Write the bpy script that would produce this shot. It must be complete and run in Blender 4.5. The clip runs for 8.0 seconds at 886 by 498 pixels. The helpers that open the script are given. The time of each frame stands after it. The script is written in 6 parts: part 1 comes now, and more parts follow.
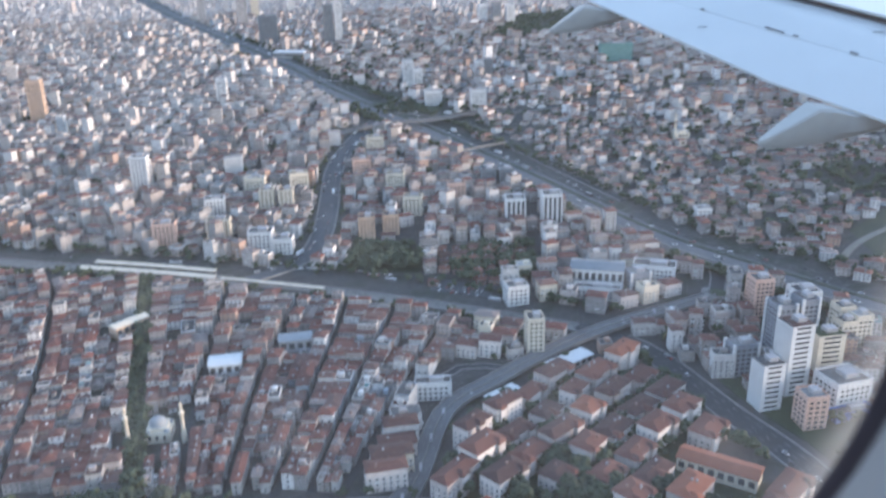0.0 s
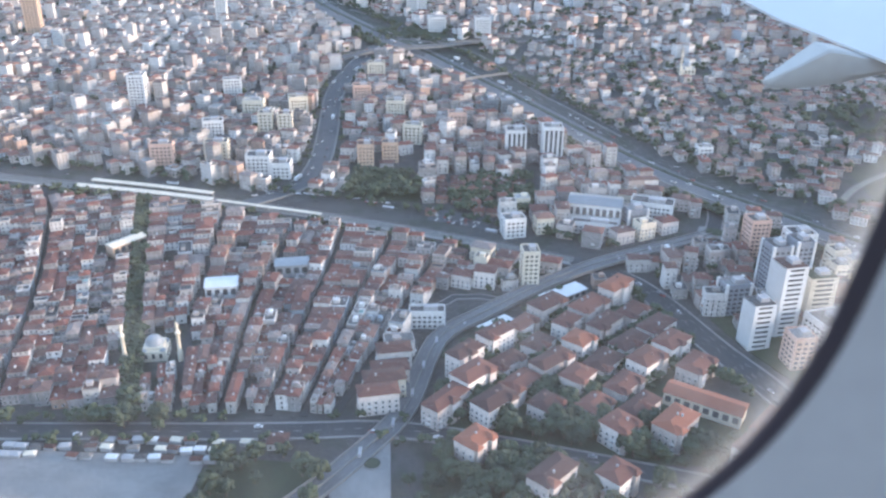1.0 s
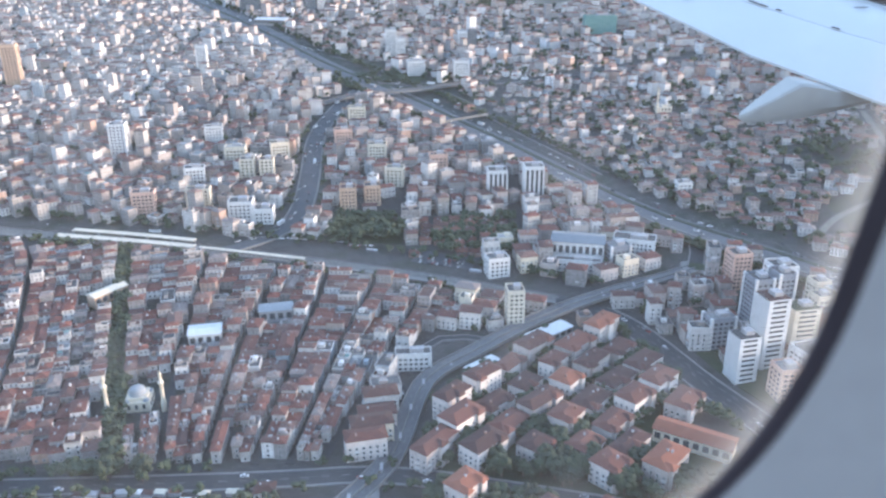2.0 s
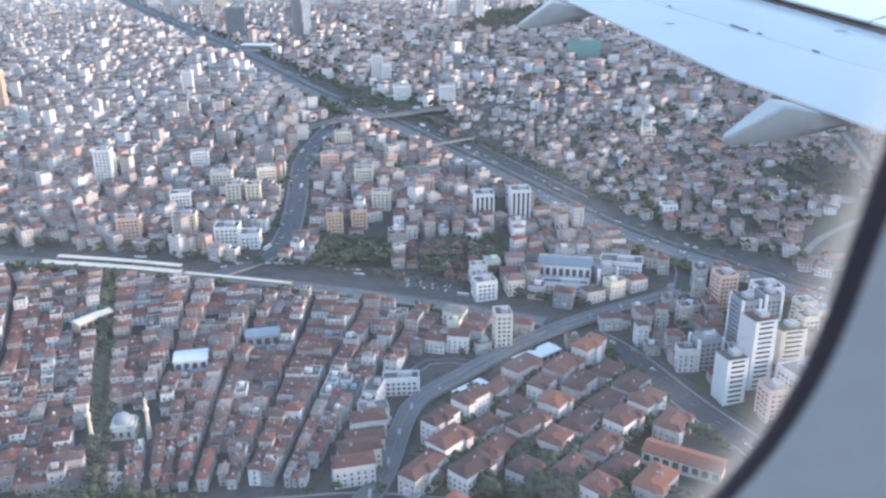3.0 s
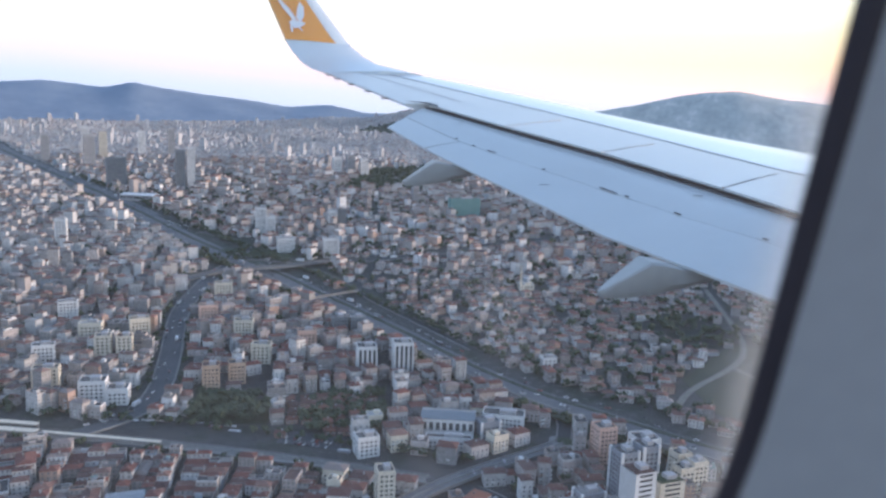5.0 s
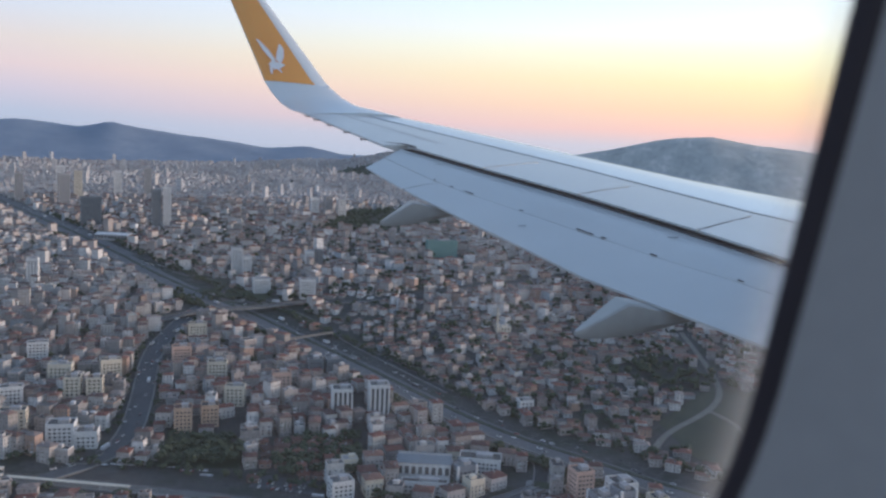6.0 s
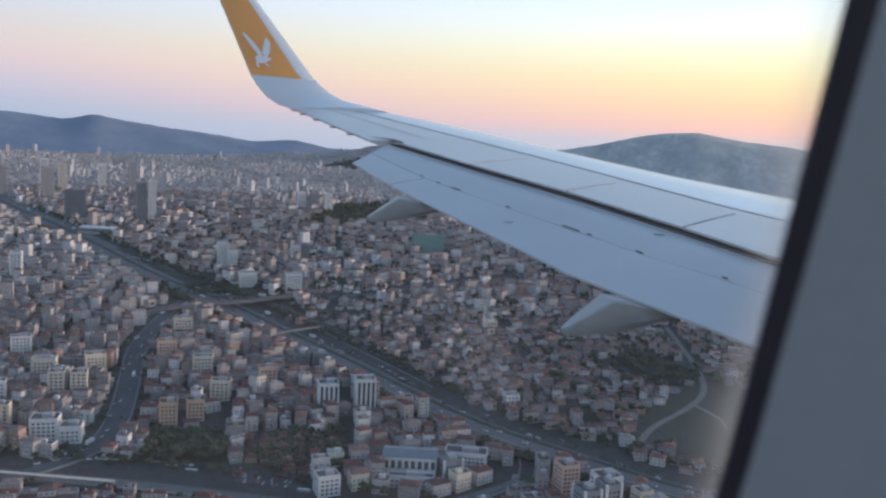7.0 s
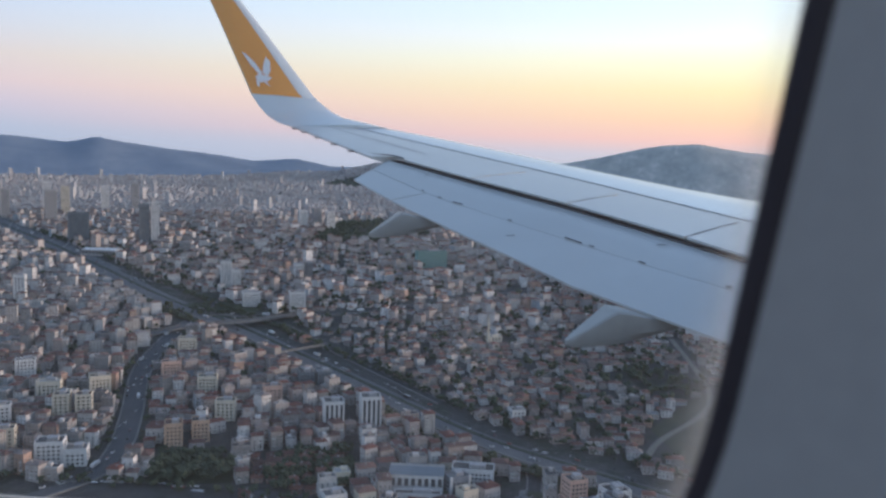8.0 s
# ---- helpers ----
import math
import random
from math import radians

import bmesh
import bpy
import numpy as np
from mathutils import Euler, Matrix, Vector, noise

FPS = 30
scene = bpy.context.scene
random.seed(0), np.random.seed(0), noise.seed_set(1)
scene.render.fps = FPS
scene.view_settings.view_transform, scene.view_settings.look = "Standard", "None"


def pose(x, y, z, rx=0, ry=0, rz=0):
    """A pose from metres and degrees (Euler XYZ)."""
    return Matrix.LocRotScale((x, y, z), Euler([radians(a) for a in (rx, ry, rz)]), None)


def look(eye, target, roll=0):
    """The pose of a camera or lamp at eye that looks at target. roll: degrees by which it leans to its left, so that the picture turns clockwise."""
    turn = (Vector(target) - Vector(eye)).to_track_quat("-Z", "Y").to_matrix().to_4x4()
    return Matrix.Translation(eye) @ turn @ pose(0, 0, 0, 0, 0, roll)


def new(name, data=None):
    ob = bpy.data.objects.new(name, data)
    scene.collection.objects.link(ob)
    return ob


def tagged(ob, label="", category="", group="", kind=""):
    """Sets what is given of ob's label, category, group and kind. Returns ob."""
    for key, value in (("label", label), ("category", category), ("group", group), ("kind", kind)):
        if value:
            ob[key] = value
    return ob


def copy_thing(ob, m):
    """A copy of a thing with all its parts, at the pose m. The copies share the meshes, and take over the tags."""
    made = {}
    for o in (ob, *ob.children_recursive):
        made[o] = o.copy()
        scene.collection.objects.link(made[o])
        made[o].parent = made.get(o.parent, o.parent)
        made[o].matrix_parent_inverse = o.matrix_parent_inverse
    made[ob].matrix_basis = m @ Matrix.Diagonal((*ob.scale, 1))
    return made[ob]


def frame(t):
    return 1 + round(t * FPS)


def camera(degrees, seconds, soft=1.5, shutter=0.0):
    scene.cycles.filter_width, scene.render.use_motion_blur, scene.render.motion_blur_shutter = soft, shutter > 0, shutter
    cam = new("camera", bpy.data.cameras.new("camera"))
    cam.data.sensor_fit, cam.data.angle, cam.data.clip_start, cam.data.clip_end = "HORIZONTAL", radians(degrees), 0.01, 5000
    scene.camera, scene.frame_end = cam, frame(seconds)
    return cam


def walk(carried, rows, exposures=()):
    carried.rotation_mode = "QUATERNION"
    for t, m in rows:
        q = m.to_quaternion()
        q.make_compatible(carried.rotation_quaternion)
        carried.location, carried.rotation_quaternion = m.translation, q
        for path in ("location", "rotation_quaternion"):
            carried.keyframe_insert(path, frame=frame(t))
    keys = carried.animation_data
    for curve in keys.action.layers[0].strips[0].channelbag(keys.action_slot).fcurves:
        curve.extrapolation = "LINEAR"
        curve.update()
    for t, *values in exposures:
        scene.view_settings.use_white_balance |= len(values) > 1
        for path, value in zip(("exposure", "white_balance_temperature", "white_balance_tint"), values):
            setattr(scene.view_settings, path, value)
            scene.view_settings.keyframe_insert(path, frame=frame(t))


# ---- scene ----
# ---------- camera: held by hand in a cabin seat, close to the window ----------
EYE = 258.0          # eye above the shore
ALONG = radians(-16.87)   # heading of the cabin wall
cam = camera(56.5, 8.0, soft=2.5, shutter=0.5)
cam.data.dof.use_dof, cam.data.dof.focus_distance, cam.data.dof.aperture_fstop = True, 400.0, 15.0   # small lens focused far off: the near window edge is soft
# seconds, sway along the cabin, sway up, yaw, pitch, roll
ROWS = [
    (0.0, -0.0008, 0.0154, 1.05, -20.24, -1.30),
    (0.5, -0.0041, 0.0069, 2.06, -24.27, 0.17),
    (1.0, 0.0053, 0.0152, 0.88, -25.09, 0.73),
    (1.5, 0.0056, 0.0111, 0.14, -23.62, 0.17),
    (3.0, 0.0036, 0.0058, -1.28, -20.60, -0.33),
    (3.5, 0.0067, 0.0029, -3.06, -18.68, 0.20),
    (4.0, 0.0071, 0.0061, -6.51, -14.58, 1.08),
    (4.5, 0.0040, 0.0046, -8.52, -12.19, 1.49),
    (5.0, -0.0031, -0.0042, -9.47, -9.88, 2.16),
    (6.5, -0.0080, -0.0184, -11.53, -6.54, 2.81),
    (7.0, -0.0069, -0.0026, -11.90, -7.26, 2.98),
    (7.5, -0.0066, -0.0107, -11.88, -7.51, 2.69),
    (8.0, -0.0023, -0.0152, -11.65, -6.17, 1.93),
]
walk(cam, [(t, pose(s * math.cos(ALONG), s * math.sin(ALONG), EYE + u, 90 + pitch, 0, yaw) @ pose(0, 0, 0, 0, 0, roll))
           for t, s, u, yaw, pitch, roll in ROWS],
     exposures=[(0.0, 3.95, 6760, 15.5), (0.5, 4.22, 6800, 15.5), (1.0, 4.32, 6800, 15.5), (3.0, 4.23, 6660, 15.5), (3.8, 4.09, 6570, 15), (4.6, 3.72, 6560, 16), (5.2, 3.29, 6680, 17), (6.3, 2.73, 6780, 17), (8.0, 2.73, 6780, 17)])

# ---------- world, sun ----------
SUN_EL, SUN_AZ = radians(1.3), radians(87)   # azimuth from +y towards +x
world = bpy.data.worlds.new("evening_sky")
scene.world = world
world.use_nodes = True
wn = world.node_tree.nodes
sky = wn.new("ShaderNodeTexSky")
sky.sky_type, sky.sun_disc = "NISHITA", False
sky.sun_elevation, sky.sun_rotation = SUN_EL, SUN_AZ
sky.altitude, sky.air_density, sky.dust_density, sky.ozone_density = 260, 0.8, 0.6, 2.0
pale = wn.new("ShaderNodeHueSaturation")     # evening haze pales the sky
world.node_tree.links.new(sky.outputs[0], pale.inputs["Color"])
up = wn.new("ShaderNodeSeparateXYZ")         # the way looked at
world.node_tree.links.new(wn.new("ShaderNodeTexCoord").outputs["Generated"], up.inputs[0])
thin = wn.new("ShaderNodeMapRange")          # paler towards the horizon
world.node_tree.links.new(up.outputs[2], thin.inputs[0])
thin.inputs[1].default_value, thin.inputs[2].default_value, thin.inputs[3].default_value, thin.inputs[4].default_value = 0.0, 0.16, 0.4, 0.92
world.node_tree.links.new(thin.outputs[0], pale.inputs["Saturation"])


def haze_ramp(stops, gain=1.0):
    """The haze's colour by height over the horizon: degrees, red, green, blue as the eye sees them."""
    r = wn.new("ShaderNodeValToRGB")
    e = r.color_ramp.elements
    while len(e) < len(stops):
        e.new(0.5)
    for el, (deg, *rgb) in zip(e, stops):
        el.position = (math.sin(radians(deg)) + 0.02) / 0.34
        el.color = (*(gain * g * ((c / 255 + 0.055) / 1.055) ** 2.4 for c, g in zip(rgb, (1.02, 1.11, 1.15))), 1)
    world.node_tree.links.new(height.outputs[0], r.inputs[0])
    return r


def sky_mix(f, a, c):
    q = wn.new("ShaderNodeMix")
    q.data_type = "RGBA"
    for k, v in ((0, f), (6, a), (7, c)):
        world.node_tree.links.new(v, q.inputs[k])
    return q.outputs[2]


height = wn.new("ShaderNodeMapRange")
height.inputs[1].default_value, height.inputs[2].default_value = -0.02, 0.32
world.node_tree.links.new(up.outputs[2], height.inputs[0])
cool = haze_ramp([(-1, 168, 184, 208), (1.2, 182, 192, 212), (2.6, 206, 199, 213), (4.0, 226, 207, 209), (5.6, 225, 215, 212), (7.4, 214, 220, 231), (9.4, 202, 220, 241), (17, 184, 210, 240)], 0.95)
warm = haze_ramp([(-1, 186, 193, 207), (0.7, 205, 198, 206), (1.8, 246, 197, 182), (3.2, 255, 212, 172), (5.0, 255, 234, 182), (6.8, 255, 252, 214), (8.4, 250, 255, 246), (10, 236, 252, 255), (17, 205, 234, 255)], 1.05)
side = wn.new("ShaderNodeMapRange")          # cool away from the sunset, warm towards it
side.inputs[1].default_value, side.inputs[2].default_value = -0.28, 0.55
world.node_tree.links.new(up.outputs[0], side.inputs[0])
fade = wn.new("ShaderNodeMapRange")          # the haze thins out upwards
fade.inputs[1].default_value, fade.inputs[2].default_value, fade.inputs[3].default_value, fade.inputs[4].default_value = 0.2, 0.42, 1.0, 0.0
world.node_tree.links.new(up.outputs[2], fade.inputs[0])
world.node_tree.links.new(sky_mix(fade.outputs[0], pale.outputs[0], sky_mix(side.outputs[0], cool.outputs[0], warm.outputs[0])), wn["Background"].inputs[0])
wn["Background"].inputs[1].default_value = 0.15
sun = new("sun", bpy.data.lights.new("sun", "SUN"))
sun.data.energy, sun.data.angle, sun.data.color = 0.5, radians(12), (1.0, 0.84, 0.72)
way = Vector((math.sin(SUN_AZ) * math.cos(SUN_EL), math.cos(SUN_AZ) * math.cos(SUN_EL), math.sin(SUN_EL) + 0.06))
sun.matrix_world = look((0, 0, 900), Vector((0, 0, 900)) - way)

# ---------- materials ----------
def material(name, rough=0.8, metal=0.0):
    m = bpy.data.materials.new(name)
    m.use_nodes = True
    n, l = m.node_tree.nodes, m.node_tree.links
    b = n["Principled BSDF"]
    b.inputs["Roughness"].default_value = rough
    b.inputs["Metallic"].default_value = metal
    return m, n, l, b


def ramp(n, stops, mode="LINEAR"):
    r = n.new("ShaderNodeValToRGB")
    r.color_ramp.interpolation = mode
    e = r.color_ramp.elements
    while len(e) < len(stops):
        e.new(0.5)
    for el, (p, c) in zip(e, stops):
        el.position, el.color = p, (*c, 1)
    return r


def maths(n, l, op, a, b=None):
    q = n.new("ShaderNodeMath")
    q.operation = op
    for k, v in enumerate((a, b)):
        if v is None:
            continue
        if isinstance(v, (int, float)):
            q.inputs[k].default_value = v
        else:
            l.new(v, q.inputs[k])
    return q.outputs[0]


def mixed(n, l, kind, f, a, b):
    q = n.new("ShaderNodeMix")
    q.data_type, q.blend_type = "RGBA", kind
    for k, v in ((0, f), (6, a), (7, b)):
        if isinstance(v, (int, float)):
            q.inputs[k].default_value = v
        elif isinstance(v, tuple):
            q.inputs[k].default_value = (*v, 1)
        else:
            l.new(v, q.inputs[k])
    return q.outputs[2]


def noisy(name, stops, scale, rough=0.85, metal=0.0, fine=0.0, bump=0.0, spread=0.0, by="Object", gully=None):
    """Two scales of noise over a colour ramp, with bump; spread: how much single pieces differ; gully: heading along which the pattern is drawn out."""
    m, n, l, b = material(name, rough, metal)
    tc = n.new("ShaderNodeTexCoord")
    geo = n.new("ShaderNodeNewGeometry")
    place = geo.outputs["Position"] if by == "World" else tc.outputs["Object"]
    if gully is not None:
        turn, draw = n.new("ShaderNodeVectorRotate"), n.new("ShaderNodeVectorMath")
        turn.rotation_type, turn.inputs["Angle"].default_value = "Z_AXIS", gully
        draw.operation, draw.inputs[1].default_value = "MULTIPLY", (1, 0.14, 1)
        l.new(place, turn.inputs["Vector"])
        l.new(turn.outputs[0], draw.inputs[0])
        place = draw.outputs[0]
    a = n.new("ShaderNodeTexNoise")
    a.inputs["Scale"].default_value, a.inputs["Detail"].default_value = scale, 5
    l.new(place, a.inputs["Vector"])
    f = a.outputs["Fac"]
    if fine:
        c = n.new("ShaderNodeTexNoise")
        c.inputs["Scale"].default_value, c.inputs["Detail"].default_value = scale * fine, 3
        l.new(place, c.inputs["Vector"])
        f = maths(n, l, "ADD", maths(n, l, "MULTIPLY", f, 0.6), maths(n, l, "MULTIPLY", c.outputs["Fac"], 0.4))
    if spread:
        info = n.new("ShaderNodeObjectInfo")
        shift = maths(n, l, "MULTIPLY", maths(n, l, "SUBTRACT", info.outputs["Random"], 0.5), spread)
        f = maths(n, l, "ADD", f, shift)
    r = ramp(n, stops)
    l.new(f, r.inputs[0])
    l.new(r.outputs[0], b.inputs["Base Color"])
    if bump:
        bp = n.new("ShaderNodeBump")
        bp.inputs["Strength"].default_value = bump
        l.new(f, bp.inputs["Height"])
        l.new(bp.outputs[0], b.inputs["Normal"])
    return m


WALL_TINTS = [(0.0, (0.45, 0.43, 0.41)), (0.14, (0.57, 0.55, 0.53)), (0.28, (0.31, 0.29, 0.275)), (0.38, (0.44, 0.40, 0.375)),
              (0.50, (0.36, 0.31, 0.285)), (0.58, (0.67, 0.66, 0.65)), (0.68, (0.26, 0.25, 0.25)), (0.78, (0.41, 0.365, 0.345)),
              (0.92, (0.42, 0.285, 0.225)), (0.96, (0.31, 0.355, 0.39))]
TILE_TINTS = [(0.0, (0.138, 0.056, 0.045)), (0.22, (0.17, 0.064, 0.049)), (0.42, (0.108, 0.056, 0.049)), (0.6, (0.20, 0.075, 0.056)), (0.72, (0.15, 0.088, 0.075)), (0.86, (0.215, 0.118, 0.093)), (0.94, (0.25, 0.20, 0.18))]
FLAT_TINTS = [(0.0, (0.105, 0.098, 0.095)), (0.3, (0.16, 0.15, 0.14)), (0.5, (0.075, 0.073, 0.073)), (0.66, (0.13, 0.068, 0.055)), (0.84, (0.24, 0.235, 0.23)), (0.93, (0.40, 0.39, 0.38)), (0.98, (0.17, 0.30, 0.28))]


def built(name, tints, island, windows=False, rough=0.85, grain=0.35):
    """Render, tile or roofing whose tint differs from house to house; stained at two scales."""
    m, n, l, b = material(name, rough)
    if island:
        src = n.new("ShaderNodeNewGeometry").outputs["Random Per Island"]
    else:
        src = n.new("ShaderNodeObjectInfo").outputs["Random"]
    r = ramp(n, tints, "CONSTANT")
    l.new(src, r.inputs[0])
    geo = n.new("ShaderNodeNewGeometry")
    a = n.new("ShaderNodeTexNoise")
    a.inputs["Scale"].default_value, a.inputs["Detail"].default_value = grain, 6
    l.new(geo.outputs["Position"], a.inputs["Vector"])
    st = ramp(n, [(0.3, (0.72, 0.70, 0.68)), (0.62, (1, 1, 1))])
    l.new(a.outputs["Fac"], st.inputs[0])
    col = mixed(n, l, "MULTIPLY", 1.0, r.outputs[0], st.outputs[0])
    if windows:
        uv = n.new("ShaderNodeUVMap")
        sp = n.new("ShaderNodeSeparateXYZ")
        l.new(uv.outputs[0], sp.inputs[0])
        fu = maths(n, l, "FRACT", maths(n, l, "DIVIDE", sp.outputs[0], 3.1))
        fv = maths(n, l, "FRACT", maths(n, l, "DIVIDE", sp.outputs[1], 3.0))
        inu = maths(n, l, "MULTIPLY", maths(n, l, "GREATER_THAN", fu, 0.32), maths(n, l, "LESS_THAN", fu, 0.70))
        inv = maths(n, l, "MULTIPLY", maths(n, l, "GREATER_THAN", fv, 0.32), maths(n, l, "LESS_THAN", fv, 0.82))
        on = maths(n, l, "MULTIPLY", inu, inv)
        col = mixed(n, l, "MIX", on, col, (0.19, 0.185, 0.185))
        l.new(maths(n, l, "SUBTRACT", 0.85, maths(n, l, "MULTIPLY", on, 0.6)), b.inputs["Roughness"])
    l.new(col, b.inputs["Base Color"])
    return m


M_WALL_ROW = built("render_rows", WALL_TINTS, True, True)
M_TILE_ROW = built("tile_rows", TILE_TINTS, True)
M_FLAT_ROW = built("roofing_rows", FLAT_TINTS, True)
# middle district: lighter copies of the row paints, brightened in place of haze
HAZED_TINTS = [(0.0, (0.56, 0.54, 0.52)), (0.14, (0.66, 0.64, 0.62)), (0.28, (0.45, 0.42, 0.40)), (0.38, (0.56, 0.51, 0.48)), (0.50, (0.50, 0.44, 0.41)), (0.58, (0.72, 0.71, 0.70)), (0.68, (0.39, 0.38, 0.38)), (0.78, (0.53, 0.48, 0.45)), (0.93, (0.49, 0.36, 0.29)), (0.96, (0.41, 0.46, 0.49))]
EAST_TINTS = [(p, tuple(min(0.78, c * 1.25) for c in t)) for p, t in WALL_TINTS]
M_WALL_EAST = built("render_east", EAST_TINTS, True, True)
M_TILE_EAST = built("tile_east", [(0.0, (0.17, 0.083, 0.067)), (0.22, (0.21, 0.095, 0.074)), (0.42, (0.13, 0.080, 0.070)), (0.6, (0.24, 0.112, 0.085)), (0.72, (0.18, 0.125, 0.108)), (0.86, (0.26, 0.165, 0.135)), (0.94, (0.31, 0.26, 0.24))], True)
M_WALL_FAR = built("render_far", HAZED_TINTS, True, True)
M_TILE_FAR = built("tile_far", [(0.0, (0.17, 0.105, 0.09)), (0.22, (0.21, 0.12, 0.10)), (0.42, (0.15, 0.105, 0.095)), (0.6, (0.235, 0.135, 0.11)), (0.72, (0.22, 0.17, 0.15)), (0.86, (0.27, 0.19, 0.16)), (0.94, (0.33, 0.29, 0.27))], True)
# roof tile of the farthest district, haze mixed into its colour
M_TILE_PALE = built("haze_pale_tile", [(0.0, (0.26, 0.20, 0.185)), (0.3, (0.30, 0.215, 0.195)), (0.55, (0.24, 0.20, 0.19)), (0.8, (0.34, 0.265, 0.24))], True)
M_FLAT_FAR = built("roofing_far", [(0.0, (0.20, 0.195, 0.19)), (0.3, (0.27, 0.26, 0.25)), (0.5, (0.155, 0.152, 0.152)), (0.66, (0.21, 0.14, 0.12)), (0.86, (0.48, 0.47, 0.46)), (0.98, (0.22, 0.34, 0.32))], True)
# farthest district: haze put into the paint, pale and low in contrast
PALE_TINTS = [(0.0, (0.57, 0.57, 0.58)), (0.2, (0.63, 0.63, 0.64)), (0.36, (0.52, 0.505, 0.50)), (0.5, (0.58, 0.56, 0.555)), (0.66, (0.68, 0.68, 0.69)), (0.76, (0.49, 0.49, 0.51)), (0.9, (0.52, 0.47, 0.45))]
M_PALE_WALL = built("haze_pale_render", PALE_TINTS, True, True)
M_PALE_ROOF = built("haze_pale_roofing", [(0.0, (0.37, 0.365, 0.365)), (0.3, (0.31, 0.255, 0.24)), (0.6, (0.43, 0.43, 0.43)), (0.78, (0.31, 0.31, 0.315))], True)
M_WALL = built("render_wall", WALL_TINTS, False)
M_TILE = built("roof_tile", TILE_TINTS, False, grain=0.9)
M_FLAT = built("roof_felt", FLAT_TINTS, False, grain=0.6)
M_WHITE = noisy("white_paint", [(0.3, (0.54, 0.54, 0.53)), (0.7, (0.68, 0.68, 0.67))], 0.25, 0.6, fine=8)
M_CREAM = noisy("cream_render", [(0.3, (0.52, 0.46, 0.36)), (0.7, (0.68, 0.61, 0.50))], 0.2, fine=8)
M_SHELL = noisy("shell_pink_render", [(0.15, (0.34, 0.295, 0.27)), (0.5, (0.50, 0.445, 0.415)), (0.85, (0.64, 0.59, 0.555))], 0.2, fine=8, spread=0.9)
M_BRICK = noisy("brick_red_render", [(0.3, (0.20, 0.125, 0.10)), (0.7, (0.34, 0.23, 0.19))], 0.25, fine=9, spread=0.5)
M_PINK = noisy("salmon_render", [(0.3, (0.50, 0.32, 0.25)), (0.7, (0.62, 0.42, 0.34))], 0.2, fine=8)
M_ORANGE = noisy("orange_render", [(0.3, (0.44, 0.30, 0.215)), (0.7, (0.54, 0.39, 0.29))], 0.2, fine=8)
M_GREY = noisy("grey_concrete", [(0.3, (0.26, 0.26, 0.27)), (0.7, (0.40, 0.40, 0.40))], 0.2, fine=8)
M_DARK = noisy("dark_cladding", [(0.3, (0.12, 0.145, 0.165)), (0.7, (0.18, 0.205, 0.225))], 0.2, 0.35, fine=6)
M_TEAL = noisy("green_netting", [(0.3, (0.10, 0.22, 0.21)), (0.7, (0.16, 0.30, 0.28))], 0.3, fine=6)
M_BLUE = noisy("blue_cladding", [(0.3, (0.10, 0.16, 0.42)), (0.7, (0.16, 0.24, 0.52))], 0.3, 0.5, fine=6)
M_REDTILE = noisy("red_tile", [(0.2, (0.066, 0.033, 0.028)), (0.55, (0.11, 0.046, 0.036)), (0.85, (0.165, 0.066, 0.047))], 0.5, fine=7, spread=0.9)
M_NEWTILE = noisy("new_red_tile", [(0.3, (0.21, 0.075, 0.045)), (0.7, (0.29, 0.105, 0.062))], 0.4, fine=8)
M_GLASS = noisy("window_glass", [(0.3, (0.05, 0.055, 0.06)), (0.7, (0.12, 0.12, 0.125))], 0.4, 0.2)
M_SLATE = noisy("blue_grey_cladding", [(0.3, (0.17, 0.19, 0.22)), (0.7, (0.25, 0.27, 0.30))], 0.2, 0.45, fine=6)
M_ASPHALT = noisy("asphalt", [(0.3, (0.032, 0.036, 0.039)), (0.7, (0.054, 0.058, 0.061))], 0.05, 0.9, fine=12, by="World")
M_ROAD = noisy("worn_asphalt", [(0.3, (0.062, 0.066, 0.070)), (0.7, (0.098, 0.102, 0.106))], 0.05, 0.9, fine=12, by="World")
M_LANES = noisy("motorway_asphalt", [(0.3, (0.082, 0.087, 0.092)), (0.7, (0.128, 0.133, 0.138))], 0.05, 0.85, fine=12, by="World")
M_DECK = noisy("concrete_deck", [(0.3, (0.10, 0.102, 0.104)), (0.7, (0.16, 0.162, 0.163))], 0.05, 0.9, fine=12, by="World")
M_PALE = noisy("pale_paving", [(0.3, (0.15, 0.148, 0.145)), (0.7, (0.24, 0.235, 0.225))], 0.06, 0.9, fine=10, by="World")
M_BALLAST = noisy("rail_ballast", [(0.3, (0.105, 0.108, 0.104)), (0.7, (0.18, 0.182, 0.175))], 0.15, 0.95, fine=10, by="World")
M_STEEL = noisy("rail_steel", [(0.3, (0.25, 0.22, 0.2)), (0.7, (0.4, 0.38, 0.36))], 1.0, 0.4, 0.8)
M_LINE = noisy("road_paint", [(0.3, (0.15, 0.15, 0.15)), (0.7, (0.26, 0.26, 0.25))], 0.6, 0.8)
M_LEAF = noisy("leaves", [(0.25, (0.014, 0.026, 0.015)), (0.75, (0.038, 0.056, 0.028))], 0.6, 0.8, fine=5, spread=0.4)
# far woods: leaf colour lightened to carry the haze of distance
M_LEAF_FAR = noisy("haze_paled_leaves", [(0.25, (0.055, 0.075, 0.062)), (0.75, (0.10, 0.125, 0.10))], 0.3, 0.85, fine=5)
M_BARK = noisy("bark", [(0.3, (0.06, 0.045, 0.035)), (0.7, (0.12, 0.09, 0.07))], 2.0, 0.9)
